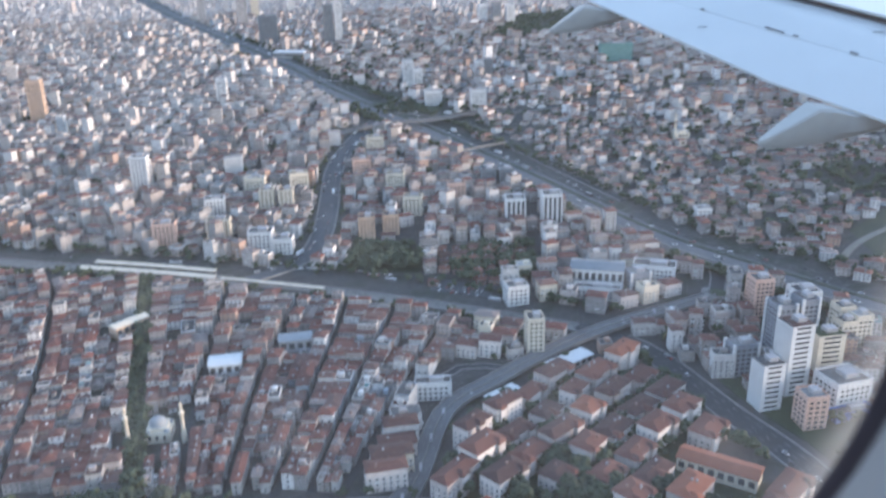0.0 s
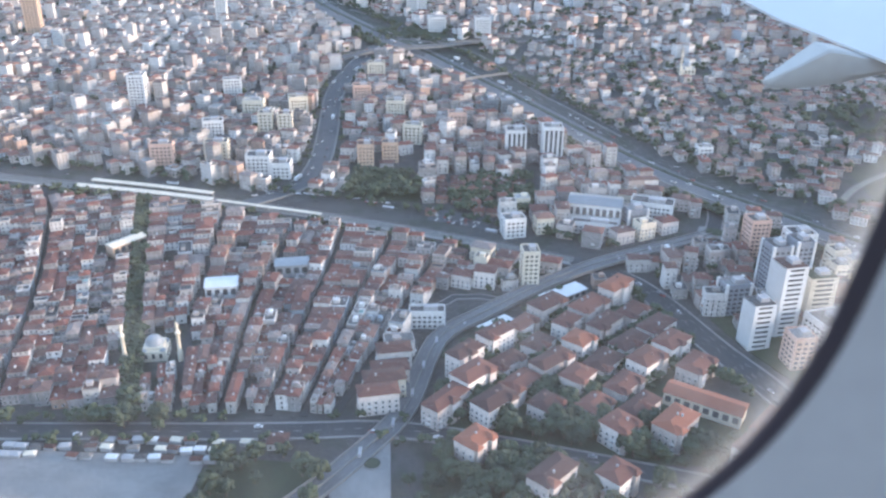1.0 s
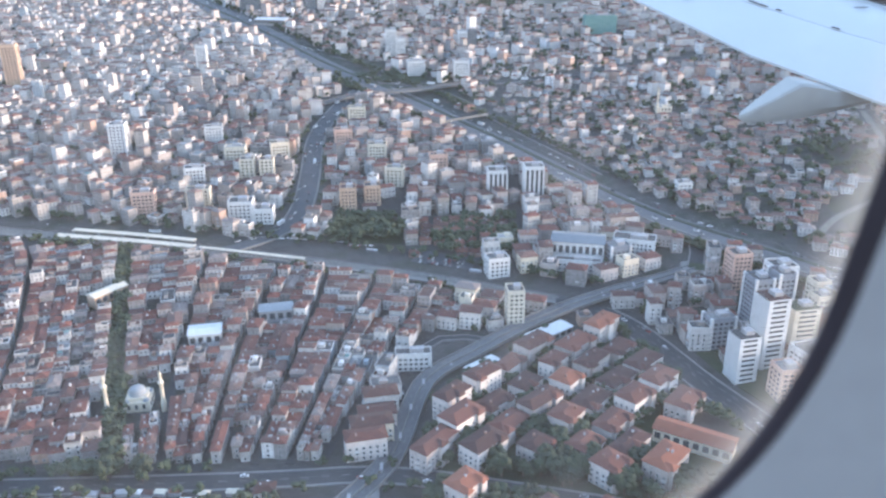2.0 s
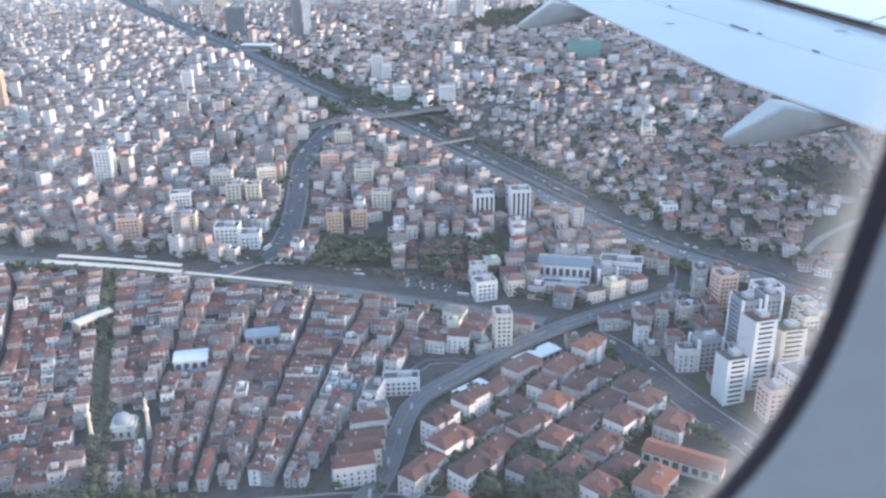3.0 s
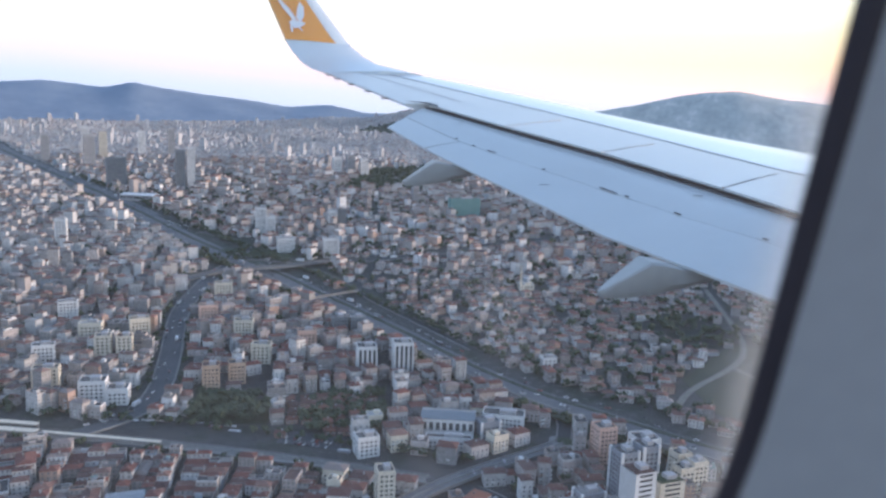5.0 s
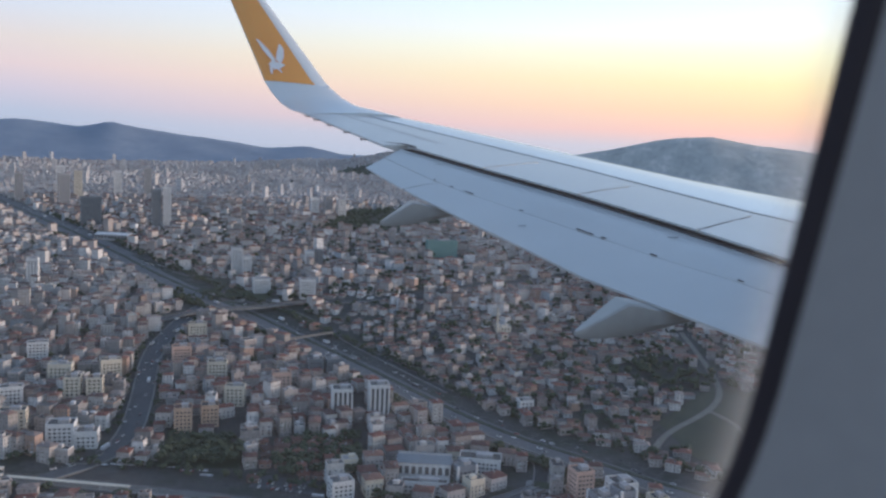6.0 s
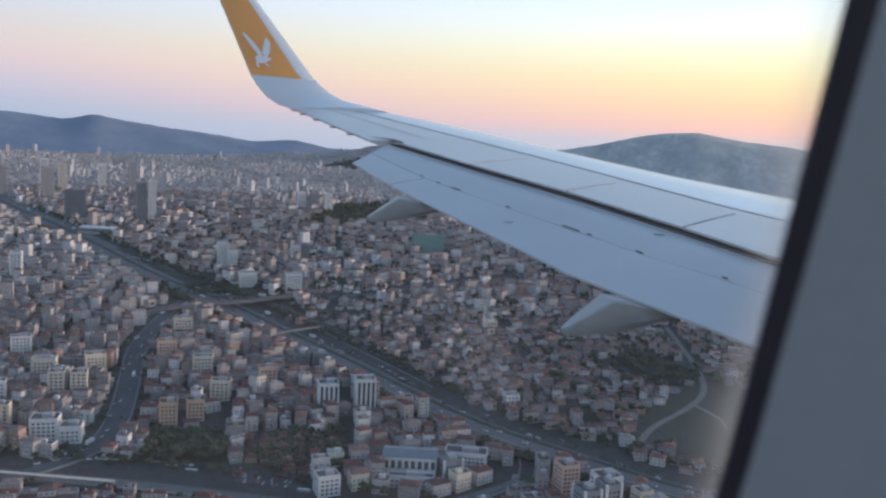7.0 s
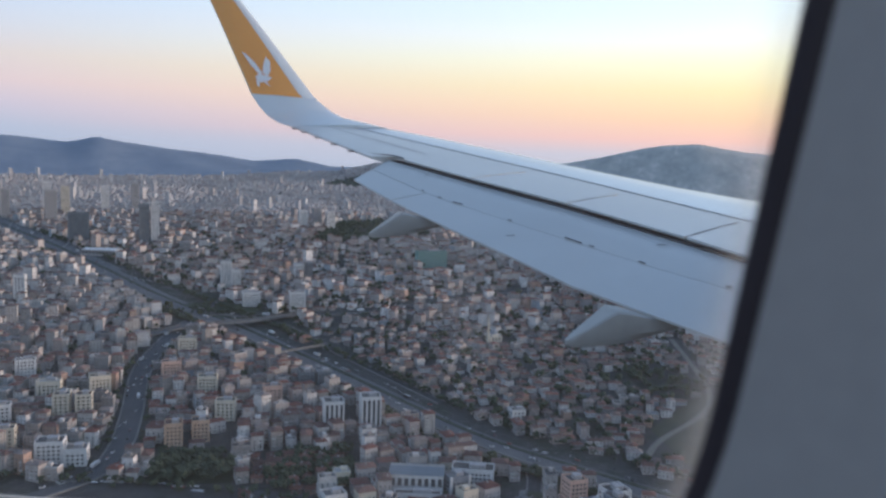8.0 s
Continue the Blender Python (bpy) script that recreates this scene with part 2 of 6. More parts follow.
M_DIRT = noisy("dirt_track", [(0.3, (0.14, 0.13, 0.11)), (0.7, (0.22, 0.205, 0.175))], 0.08, 0.95, fine=9, by="World")

# the land: streets and yards between houses, dry grass and scrub on open slopes
m, n, l, b = material("land", 0.95)
geo = n.new("ShaderNodeNewGeometry")
na, nb, nc = (n.new("ShaderNodeTexNoise") for _ in range(3))
for q, sc in ((na, 0.006), (nb, 0.05), (nc, 0.4)):
    q.inputs["Scale"].default_value, q.inputs["Detail"].default_value = sc, 5
    l.new(geo.outputs["Position"], q.inputs["Vector"])
r1 = ramp(n, [(0.35, (0.042, 0.043, 0.044)), (0.5, (0.068, 0.067, 0.064)), (0.6, (0.030, 0.040, 0.028)), (0.75, (0.070, 0.068, 0.058))])
l.new(maths(n, l, "ADD", maths(n, l, "MULTIPLY", na.outputs["Fac"], 0.45), maths(n, l, "MULTIPLY", nb.outputs["Fac"], 0.55)), r1.inputs[0])
r2 = ramp(n, [(0.3, (0.7, 0.7, 0.7)), (0.7, (1.1, 1.1, 1.1))])
l.new(nc.outputs["Fac"], r2.inputs[0])
l.new(mixed(n, l, "MULTIPLY", 1.0, r1.outputs[0], r2.outputs[0]), b.inputs["Base Color"])
M_LAND = m
# hill tones: the blue and paleness are air haze put into the colour
M_HILL = noisy("hazed_wooded_hill", [(0.3, (0.135, 0.185, 0.25)), (0.5, (0.18, 0.235, 0.30)), (0.7, (0.24, 0.29, 0.345))], 0.004, 0.95, fine=9, by="World")
M_SLOPE = noisy("hazed_scrub_hill", [(0.3, (0.24, 0.265, 0.26)), (0.45, (0.33, 0.35, 0.325)), (0.56, (0.41, 0.415, 0.385)), (0.66, (0.56, 0.545, 0.50))], 0.011, 0.95, fine=5, by="World", gully=0.47)
M_GRASS = noisy("rough_grass", [(0.3, (0.032, 0.042, 0.028)), (0.7, (0.068, 0.073, 0.047))], 0.03, 0.95, fine=9, by="World")
M_PARK = noisy("park_lawn", [(0.3, (0.022, 0.034, 0.018)), (0.7, (0.045, 0.062, 0.03))], 0.05, 0.95, fine=9, by="World")
# the aircraft
M_SKIN = noisy("grey_wing_paint", [(0.3, (0.47, 0.485, 0.475)), (0.7, (0.55, 0.565, 0.55))], 0.8, 0.32, fine=12)
M_SLAT = noisy("bright_slat_metal", [(0.3, (0.62, 0.63, 0.65)), (0.7, (0.70, 0.71, 0.73))], 0.8, 0.28, 0.75, fine=10)
M_FAIRING = noisy("fairing_paint", [(0.3, (0.30, 0.31, 0.295)), (0.7, (0.38, 0.39, 0.375))], 1.5, 0.4, fine=10)
M_GAP = noisy("gap_shade_and_fittings", [(0.3, (0.025, 0.025, 0.028)), (0.7, (0.07, 0.066, 0.066))], 3.0, 0.7)
M_SEAM = noisy("panel_joint", [(0.3, (0.20, 0.20, 0.21)), (0.7, (0.30, 0.30, 0.31))], 3.0, 0.6)
M_LIVERY = noisy("orange_livery", [(0.3, (0.88, 0.36, 0.075)), (0.7, (0.93, 0.40, 0.09))], 0.8, 0.35, fine=10)
M_WINGLET = noisy("winglet_paint", [(0.3, (0.60, 0.65, 0.66)), (0.7, (0.68, 0.73, 0.74))], 0.8, 0.32, fine=12)
M_EMBLEM = noisy("white_emblem", [(0.3, (0.74, 0.74, 0.74)), (0.7, (0.80, 0.80, 0.80))], 1.0, 0.4)
M_SEAL = noisy("black_rubber", [(0.3, (0.019, 0.013, 0.019)), (0.7, (0.031, 0.022, 0.030))], 20, 0.65, fine=5, bump=0.05)
M_EDGE, n, l, b = material("frosted_edge")
n.remove(b)
clear, frost, mix = n.new("ShaderNodeBsdfTransparent"), n.new("ShaderNodeBsdfTranslucent"), n.new("ShaderNodeMixShader")
frost.inputs[0].default_value = (0.52, 0.52, 0.50, 1)
rim = n.new("ShaderNodeSeparateXYZ")
l.new(n.new("ShaderNodeUVMap").outputs[0], rim.inputs[0])
l.new(maths(n, l, "MULTIPLY", rim.outputs[1], 0.34), mix.inputs[0])
l.new(clear.outputs[0], mix.inputs[1])
l.new(frost.outputs[0], mix.inputs[2])
l.new(mix.outputs[0], n["Material Output"].inputs[0])
M_PANEL = noisy("sidewall_plastic", [(0.3, (0.318, 0.324, 0.335)), (0.7, (0.363, 0.369, 0.38))], 6, 0.55, fine=30, bump=0.04)


# ---------- building helpers ----------
def link(name, verts, faces, mats, slots=None, uvs=None, parent=None, smooth=False, label=""):
    me = bpy.data.meshes.new(name)
    me.from_pydata([tuple(map(float, v)) for v in verts], [], [tuple(map(int, f)) for f in faces])
    for q in (mats if isinstance(mats, (list, tuple)) else [mats]):
        me.materials.append(q)
    if slots is not None:
        me.polygons.foreach_set("material_index", np.asarray(slots, dtype=np.int32))
    if uvs is not None:
        me.uv_layers.new(name="UVMap").data.foreach_set("uv", np.asarray(uvs, dtype=np.float32).ravel())
    if smooth:
        me.polygons.foreach_set("use_smooth", np.ones(len(me.polygons), dtype=bool))
    me.update()
    ob = new(name, me)
    if parent:
        ob.parent = parent
    if label:
        tagged(ob, label)
    return ob


def part(name, bm, mat, parent=None, label="", smooth=False):
    me = bpy.data.meshes.new(name)
    bm.to_mesh(me)
    bm.free()
    for q in (mat if isinstance(mat, (list, tuple)) else [mat]):
        me.materials.append(q)
    if smooth:
        me.polygons.foreach_set("use_smooth", np.ones(len(me.polygons), dtype=bool))
    ob = new(name, me)
    if parent:
        ob.parent = parent
    if label:
        tagged(ob, label)
    return ob


def box(bm, x, y, z, sx, sy, sz, turn=0.0, bevel=0.0):
    """A box on its base centre."""
    r = bmesh.ops.create_cube(bm, size=1.0, matrix=Matrix.Translation((x, y, z + sz / 2)) @ Matrix.Rotation(turn, 4, "Z") @ Matrix.Diagonal((sx, sy, sz, 1)))
    if bevel:
        ed = list({e for v in r["verts"] for e in v.link_edges})
        bmesh.ops.bevel(bm, geom=ed, offset=bevel, segments=1, affect="EDGES")
    return r["verts"]


def empty(name, x, y, z, turn=0.0, label="", category="", group="", kind=""):
    ob = new(name)
    ob.matrix_world = Matrix.Translation((x, y, z)) @ Matrix.Rotation(turn, 4, "Z")
    return tagged(ob, label, category, group, kind)


# ---------- the land ----------
R_KNOTS, Z_KNOTS = (0, 440, 520, 1300, 1500, 3300, 4500, 4950), (0, 0, 4, 80, 93, 135, 182, 190)
HILL_AZ = np.radians([-70, -40, -26, -19.5, -16.4, -12.9, -11.2, -9.4, -6.7, -3.1, -1.2, 1.4, 3.7, 8, 14, 19, 21.8, 24.7, 26.3, 28.6, 31.5, 36, 44, 60, 80])
HILL_EL = np.radians([0.2, 0.2, 0.3, 0.35, 0.55, 0.3, 0.7, 0.4, 0.1, -0.25, -0.5, -0.3, -0.75, -0.9, -0.8, -0.1, 0.42, 1.12, 1.38, 1.5, 1.15, 0.6, 0.4, 0.3, 0.2])
HILL_R0 = np.array([3000, 3000, 3100, 3200, 3300, 3300, 3300, 3350, 3400, 3500, 3700, 3900, 3900, 4100, 3500, 3000, 2800, 2700, 2650, 2600, 2600, 2600, 2600, 2600, 2600])


def ground_z(x, y):
    """Height of the land; arrays or numbers."""
    r, az = np.hypot(x, y), np.arctan2(x, y)
    z = np.interp(r, R_KNOTS, Z_KNOTS)
    top = 4550 * np.tan(np.interp(az, HILL_AZ, HILL_EL)) + EYE
    r0 = np.interp(az, HILL_AZ, HILL_R0)
    u = np.clip((r - r0) / (4500 - r0), 0, 1)
    u = u * u * (3 - 2 * u)
    knoll = 80 * np.exp(-((x - 540) / 270) ** 2 - ((y - 3680) / 300) ** 2)       # built-up ridge before the hills
    return z + np.maximum(top - z, 0) * u * (np.abs(az) < 1.3) + knoll


def terrain():
    az = np.concatenate([np.radians(np.arange(-50, 60.1, 0.5)), np.radians(np.arange(66, 304, 6))])
    rr = np.concatenate([[0.0], np.linspace(120, 1500, 70), np.linspace(1540, 4900, 85)])
    A, R = np.meshgrid(az, rr)
    X, Y = R * np.sin(A), R * np.cos(A)
    Z = ground_z(X, Y)
    for i in range(Z.shape[0]):
        if rr[i] > 2900:
            amp = min(1.0, (rr[i] - 2900) / 900) * 12
            for j in range(Z.shape[1]):
                Z[i, j] += amp * (noise.noise((X[i, j] * 0.003, Y[i, j] * 0.003, 0.0)) + 0.35 * noise.noise((X[i, j] * 0.017, Y[i, j] * 0.017, 3.0)))
    k, c = Z.shape
    v = np.stack([X.ravel(), Y.ravel(), Z.ravel()], 1)
    f, s = [], []
    for i in range(k - 1):
        for j in range(c):
            j2 = (j + 1) % c
            f.append((i * c + j, i * c + j2, (i + 1) * c + j2, (i + 1) * c + j))
            a = az[j]
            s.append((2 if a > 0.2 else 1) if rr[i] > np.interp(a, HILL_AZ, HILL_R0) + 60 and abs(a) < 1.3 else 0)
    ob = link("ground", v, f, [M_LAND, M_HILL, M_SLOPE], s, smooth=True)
    tagged(ob, "land sloping up from the shore to haze-tinted wooded hills", "ground", kind="structure")


terrain()

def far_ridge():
    """Land on the horizon, far behind the hills, haze painted in as pale blue."""
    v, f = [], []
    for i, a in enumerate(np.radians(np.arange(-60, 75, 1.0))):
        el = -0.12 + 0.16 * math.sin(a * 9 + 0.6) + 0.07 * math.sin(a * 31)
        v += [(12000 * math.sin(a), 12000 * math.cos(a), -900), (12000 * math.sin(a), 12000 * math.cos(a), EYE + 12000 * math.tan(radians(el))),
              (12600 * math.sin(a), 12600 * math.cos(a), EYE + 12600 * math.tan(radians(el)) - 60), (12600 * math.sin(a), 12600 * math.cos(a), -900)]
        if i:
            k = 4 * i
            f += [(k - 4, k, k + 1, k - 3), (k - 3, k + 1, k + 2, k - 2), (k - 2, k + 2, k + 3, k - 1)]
    mat = noisy("hazed_distant_land", [(0.3, (0.30, 0.34, 0.40)), (0.7, (0.40, 0.44, 0.50))], 0.0012, 0.95, fine=6, by="World")
    tagged(link("backdrop", v, f, mat), "distant land on the horizon, painted haze blue", "distance", kind="structure")


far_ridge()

# ---------- roads and the railway ----------
RAIL = [(-700, 640), (-432, 627), (-361, 623), (-220, 607), (-100, 586), (4, 556), (84, 526)]
SUNKEN = [(84, 526), (118, 500), (135, 470), (154, 421), (174, 381), (190, 330), (200, 270)]
VIADUCT = [(190, 560), (120, 529), (65, 493), (22, 453), (-8, 428), (-16, 395), (-22, 358), (-28, 340), (-45, 313), (-56, 296), (-78, 268), (-110, 232), (-150, 190)]
HIGHWAY = [(-1420, 3220), (-1150, 2880), (-900, 2500), (-680, 2051), (-408, 1555), (-234, 1268), (-128, 1109), (-37, 1002), (15, 919), (72, 838), (120, 759), (162, 691), (200, 642), (237, 606), (286, 552), (326, 516), (400, 440), (520, 330)]
WEST_ROAD = [(-166, 600), (-130, 628), (-118, 664), (-120, 739), (-131, 853), (-122, 924), (-104, 1010), (-77, 1060)]
CROSS_ROAD = [(-77, 1060), (0, 1040), (120, 1060), (260, 1120), (420, 1180)]
RAMP_A = [(-102, 1058), (-41, 1077), (29, 983), (76, 890), (122, 812), (158, 748)]
RAMP_B = [(-180, 1010), (-120, 1052), (-70, 1090), (-90, 1140), (-150, 1190)]
OVERPASS = [(-141, 963), (-113, 984), (-76, 993), (-24, 1004), (2, 1028), (40, 1048)]
SLIP = [(-14, 444), (-13, 456), (-6, 469), (5, 476), (18, 475), (34, 470)]
LINK_ROAD = [(190, 560), (205, 600), (200, 642)]
SHORE_ROAD = [(-420, 322), (-200, 328), (-80, 332), (-28, 338), (40, 322), (120, 300)]
TRACK = [(470, 900), (457, 843), (440, 770), (421, 713), (389, 677), (326, 638), (302, 608)]
TRACK_LOOP = [(389, 677), (400, 640), (385, 600), (420, 560), (470, 520)]
OLD_STREETS = [[(-330, 610), (-300, 560), (-262, 450), (-235, 345)], [(-242, 592), (-199, 449), (-163, 338)], [(-176, 585), (-160, 430), (-140, 340)],
               [(-118, 575), (-126, 462), (-118, 340)], [(-82, 566), (-88, 460), (-94, 345)], [(-45, 556), (-62, 455), (-76, 345)], [(-7, 546), (-32, 455), (-59, 350)]]
WAYS = [([(x + 1.5, y + 6) for x, y in RAIL], 17), (SUNKEN, 10.5), (VIADUCT, 9), (HIGHWAY, 23), (WEST_ROAD, 11), (CROSS_ROAD, 7), (LINK_ROAD, 7), (SHORE_ROAD, 7), (TRACK, 5), (TRACK_LOOP, 5), (RAMP_A, 6), (RAMP_B, 6), (OVERPASS, 7), (SLIP, 3)]


def spaced(line, step=12.0):
    p = np.array(line, float)
    # smooth the corners twice, then lay points at even steps
    for _ in range(2):
        q = [p[0]]
        for a, c in zip(p[:-1], p[1:]):
            q += [a * 0.75 + c * 0.25, a * 0.25 + c * 0.75]
        p = np.array(q + [p[-1]])
    d = np.concatenate([[0], np.cumsum(np.hypot(*np.diff(p, axis=0).T))])
    t = np.linspace(0, d[-1], max(2, int(d[-1] / step)))
    return np.stack([np.interp(t, d, p[:, 0]), np.interp(t, d, p[:, 1])], 1)


def sideways(p):
    t = np.gradient(p, axis=0)
    t /= np.linalg.norm(t, axis=1)[:, None]
    return np.stack([t[:, 1], -t[:, 0]], 1)


def ribbon(name, line, left, right, lift, mat, parent=None, thick=0.25, z=None, label="", step=12.0):
    """A slab along a line from offset left to offset right (right is +), its top lifted over the land."""
    p = spaced(line, step)
    s = sideways(p)
    a, c = p + s * left, p + s * right
    zz = (ground_z(p[:, 0], p[:, 1]) if z is None else np.interp(np.linspace(0, 1, len(p)), np.linspace(0, 1, len(z)), z)) + lift
    k = len(p)
    v = np.concatenate([np.column_stack([a, zz]), np.column_stack([c, zz]), np.column_stack([a, zz - thick]), np.column_stack([c, zz - thick])])
    f = []
    for i in range(k - 1):
        f += [(i, i + 1, k + i + 1, k + i), (2 * k + i, 2 * k + i + 1, i + 1, i), (k + i, k + i + 1, 3 * k + i + 1, 3 * k + i)]
        f.append((3 * k + i, 3 * k + i + 1, 2 * k + i + 1, 2 * k + i))
    f += [(0, k, 3 * k, 2 * k), (k - 1, 3 * k - 1, 4 * k - 1, 2 * k - 1)]
    return link(name, v, f, mat, parent=parent, label=label)


def dashes(name, line, offset, lift, width, dash, gap, parent, z=None):
    p = spaced(line, 2.0)
    s = sideways(p)
    t = np.gradient(p, axis=0)
    t /= np.linalg.norm(t, axis=1)[:, None]
    d = np.concatenate([[0], np.cumsum(np.hypot(*np.diff(p, axis=0).T))])
    v, f = [], []
    x = 0.0
    while x < d[-1] - dash:
        i = min(np.searchsorted(d, x), len(p) - 1)
        c = p[i] + s[i] * offset
        g = float(ground_z(*c)) if z is None else float(np.interp(x / d[-1], np.linspace(0, 1, len(z)), z))
        for du, dv in ((0, -1), (dash, -1), (dash, 1), (0, 1)):
            q = c + t[i] * du + s[i] * dv * width / 2
            v.append((*q, g + lift))
        k = len(v)
        f.append((k - 4, k - 3, k - 2, k - 1))
        x += dash + gap
    return link(name, v, f, M_LINE, parent=parent)


def road(name, line, half, label, lanes=2, verge=0.0, mat=M_ASPHALT):
    ob = ribbon(name, line, -half, half, 0.45, mat, thick=1.2)
    tagged(ob, label, "road", kind="structure")
    if verge:
        for sgn in (-1, 1):
            a, c = sorted((sgn * half, sgn * (half + verge)))
            ribbon("kerb", line, a, c, 0.6, M_PALE, ob, 1.2)
    for k in range(1, lanes):
        off = -half + 2 * half * k / lanes
        dashes("lane_line", line, off, 0.47, 0.35, 4.0, 6.0, ob)
    return ob


def highway():
    ob = ribbon("highway", HIGHWAY, -18.5, 18.5, 0.5, M_LANES, thick=1.5)
    tagged(ob, "wide grey motorway with two carriageways and a median", "road", kind="structure")
    ribbon("median", HIGHWAY, -2.2, 2.2, 0.95, M_GRASS, ob, 0.8)
    for a, c in ((-20.0, -18.5), (18.5, 20.0)):
        ribbon("verge", HIGHWAY, a, c, 0.7, M_PALE, ob, 1.2)
    for a, c in ((-36, -27.5), (27.5, 36)):
        ribbon("verge", HIGHWAY, a, c, 0.3, M_GRASS, ob, 1.0)
    for off in (-14.6, -10.8, -6.8, 6.8, 10.8, 14.6):
        dashes("lane_line", HIGHWAY, off, 0.53, 0.35, 5.0, 9.0, ob)
    for a, c in ((-27, -21.5), (21.5, 27)):
        tagged(ribbon("slip_road", HIGHWAY, a, c, 0.4, M_ROAD, thick=1.2), "narrow grey service road beside the motorway", "road", kind="structure")
    return ob


highway()
road("road", WEST_ROAD, 8.5, "grey dual road climbing between apartment blocks", 4, 1.5, mat=M_ROAD)
road("road", CROSS_ROAD, 7, "grey road crossing the interchange", 2, 1.5)
road("road", LINK_ROAD, 5, "short grey link road at the roundabout", 2, 1.2)
road("road", SUNKEN, 8.5, "wide dark asphalt road leading to the viaduct", 4, 1.5)
road("road", SHORE_ROAD, 5.5, "grey shore road below the old town", 2, 1.5)
road("road", RAMP_A, 4, "grey ramp leaving the interchange beside the motorway", 1, 1.0)
road("road", RAMP_B, 4, "grey ramp curving round the interchange", 1, 1.0)
deck = ribbon("overpass", OVERPASS, -5.5, 5.5, 0.4, M_ROAD, thick=1.4, z=[float(ground_z(*c)) + r for c, r in zip(OVERPASS, (1, 4, 6.5, 6.5, 4, 1))])
tagged(deck, "concrete road overpass crossing the motorway", "bridge", kind="structure")
for a, c in ((-6, -5.5), (5.5, 6)):
    ribbon("parapet", OVERPASS, a, c, 1.4, M_PALE, deck, 2.6, z=[float(ground_z(*c_)) + r for c_, r in zip(OVERPASS, (1, 4, 6.5, 6.5, 4, 1))])
road("road", SLIP, 2.6, "narrow curving slip road with pale walls by the viaduct", 1, 0.9)
tagged(ribbon("track", TRACK, -3, 3, 0.3, M_DIRT), "pale dirt track winding over open land", "track", kind="structure")
tagged(ribbon("track", TRACK_LOOP, -3, 3, 0.3, M_DIRT), "pale dirt track winding over open land", "track", kind="structure")
for st in OLD_STREETS:
    road("street", st, 2.3, "narrow dark street between rows of old houses", 1)


def railway():
    ob = ribbon("railway", RAIL, -13, 6, 0.35, M_BALLAST, thick=1.0)
    tagged(ob, "railway bed of grey ballast with several tracks", "railway", kind="structure")
    for c in (-10.5, -5.5, -0.5, 4.0):
        for e in (-0.75, 0.75):
            ribbon("rail", RAIL, c + e - 0.1, c + e + 0.1, 0.55, M_STEEL, ob, 0.3)
    tagged(ribbon("road", RAIL, -23, -14.5, 0.4, M_DECK, thick=1.0), "grey road running along the railway", "road", kind="structure")
    ribbon("verge", RAIL, -36, -23.5, 0.25, M_BALLAST, ob, 0.8)
    tagged(ribbon("pavement", RAIL, 7, 10.5, 0.9, M_PALE, thick=1.4), "pale concrete walk and wall along the railway", "pavement", kind="structure")


railway()


def viaduct():
    n = len(VIADUCT)
    g = [1, 3, 5, 6, 5, 2.5, 1, 0.6, 0.6, 0.6, 0.6, 0.6, 0.6]
    z = [float(ground_z(*VIADUCT[i])) + g[i] for i in range(n)]
    ob = ribbon("viaduct", VIADUCT, -5.8, 5.8, 0.4, M_DECK, thick=1.3, z=z)
    tagged(ob, "long road viaduct with pale concrete parapets", "bridge", kind="structure")
    for a, c in ((-6.3, -5.8), (5.8, 6.3), (-0.3, 0.3)):
        ribbon("parapet", VIADUCT, a, c, 1.4, M_PALE, ob, 2.4, z=z)
    for off in (-2.9, 2.9):
        dashes("lane_line", VIADUCT, off, 0.43, 0.3, 4, 6, ob, z=z)
    p = spaced(VIADUCT, 26)
    for i, q in enumerate(p[2:-6]):
        bm = bmesh.new()
        box(bm, q[0], q[1], float(ground_z(*q)) - 1, 1.6, 6, 6.5 * 0.6, bevel=0.1)
        part("pier", bm, M_GREY, ob)


viaduct()


# ---------- houses ----------
def clear_of_ways(x, y, extra):
    ok = np.ones(len(x), bool)
    for line, half in WAYS:
        p = np.array(line, float)
        for a, c in zip(p[:-1], p[1:]):
            ab = c - a
            t = np.clip(((x - a[0]) * ab[0] + (y - a[1]) * ab[1]) / (ab @ ab), 0, 1)
            d = np.hypot(x - a[0] - t * ab[0], y - a[1] - t * ab[1])
            ok &= d > half + extra
    return ok


def inside(poly, x, y):
    c = np.zeros(len(x), bool)
    q = poly[-1]
    for p in poly:
        if p[1] != q[1]:
            c ^= ((p[1] > y) != (q[1] > y)) & (x < (q[0] - p[0]) * (y - p[1]) / (q[1] - p[1]) + p[0])
        q = p
    return c


OLD_TOWN = [(-700, 600), (-430, 600), (-220, 585), (-100, 565), (0, 535), (20, 500), (5, 470), (-24, 440), (-30, 400), (-36, 345), (-420, 340), (-700, 340)]
GARDENS = [(-4, 400), (30, 440), (80, 485), (120, 488), (143, 410), (167, 350), (155, 290), (-10, 290)]
FIELD = [(330, 660), (420, 735), (470, 700), (560, 560), (520, 420), (410, 470), (330, 590)]
WOOD_A = [(60, 1560), (150, 1950), (330, 2050), (330, 1700), (240, 1560)]
WOOD_B = [(170, 3300), (240, 3420), (430, 3520), (640, 3500), (640, 3260), (380, 3190)]
WOOD_C = [(330, 780), (400, 830), (450, 760), (400, 720)]
GREEN_A = [(-160, 1090), (-60, 1110), (-10, 1075), (-60, 1040), (-130, 1040)]
GREEN_B = [(-92, 616), (-84, 658), (-40, 660), (-24, 632), (-30, 610)]
PLAZA = [(-22, 582), (24, 568), (30, 586), (-14, 600)]
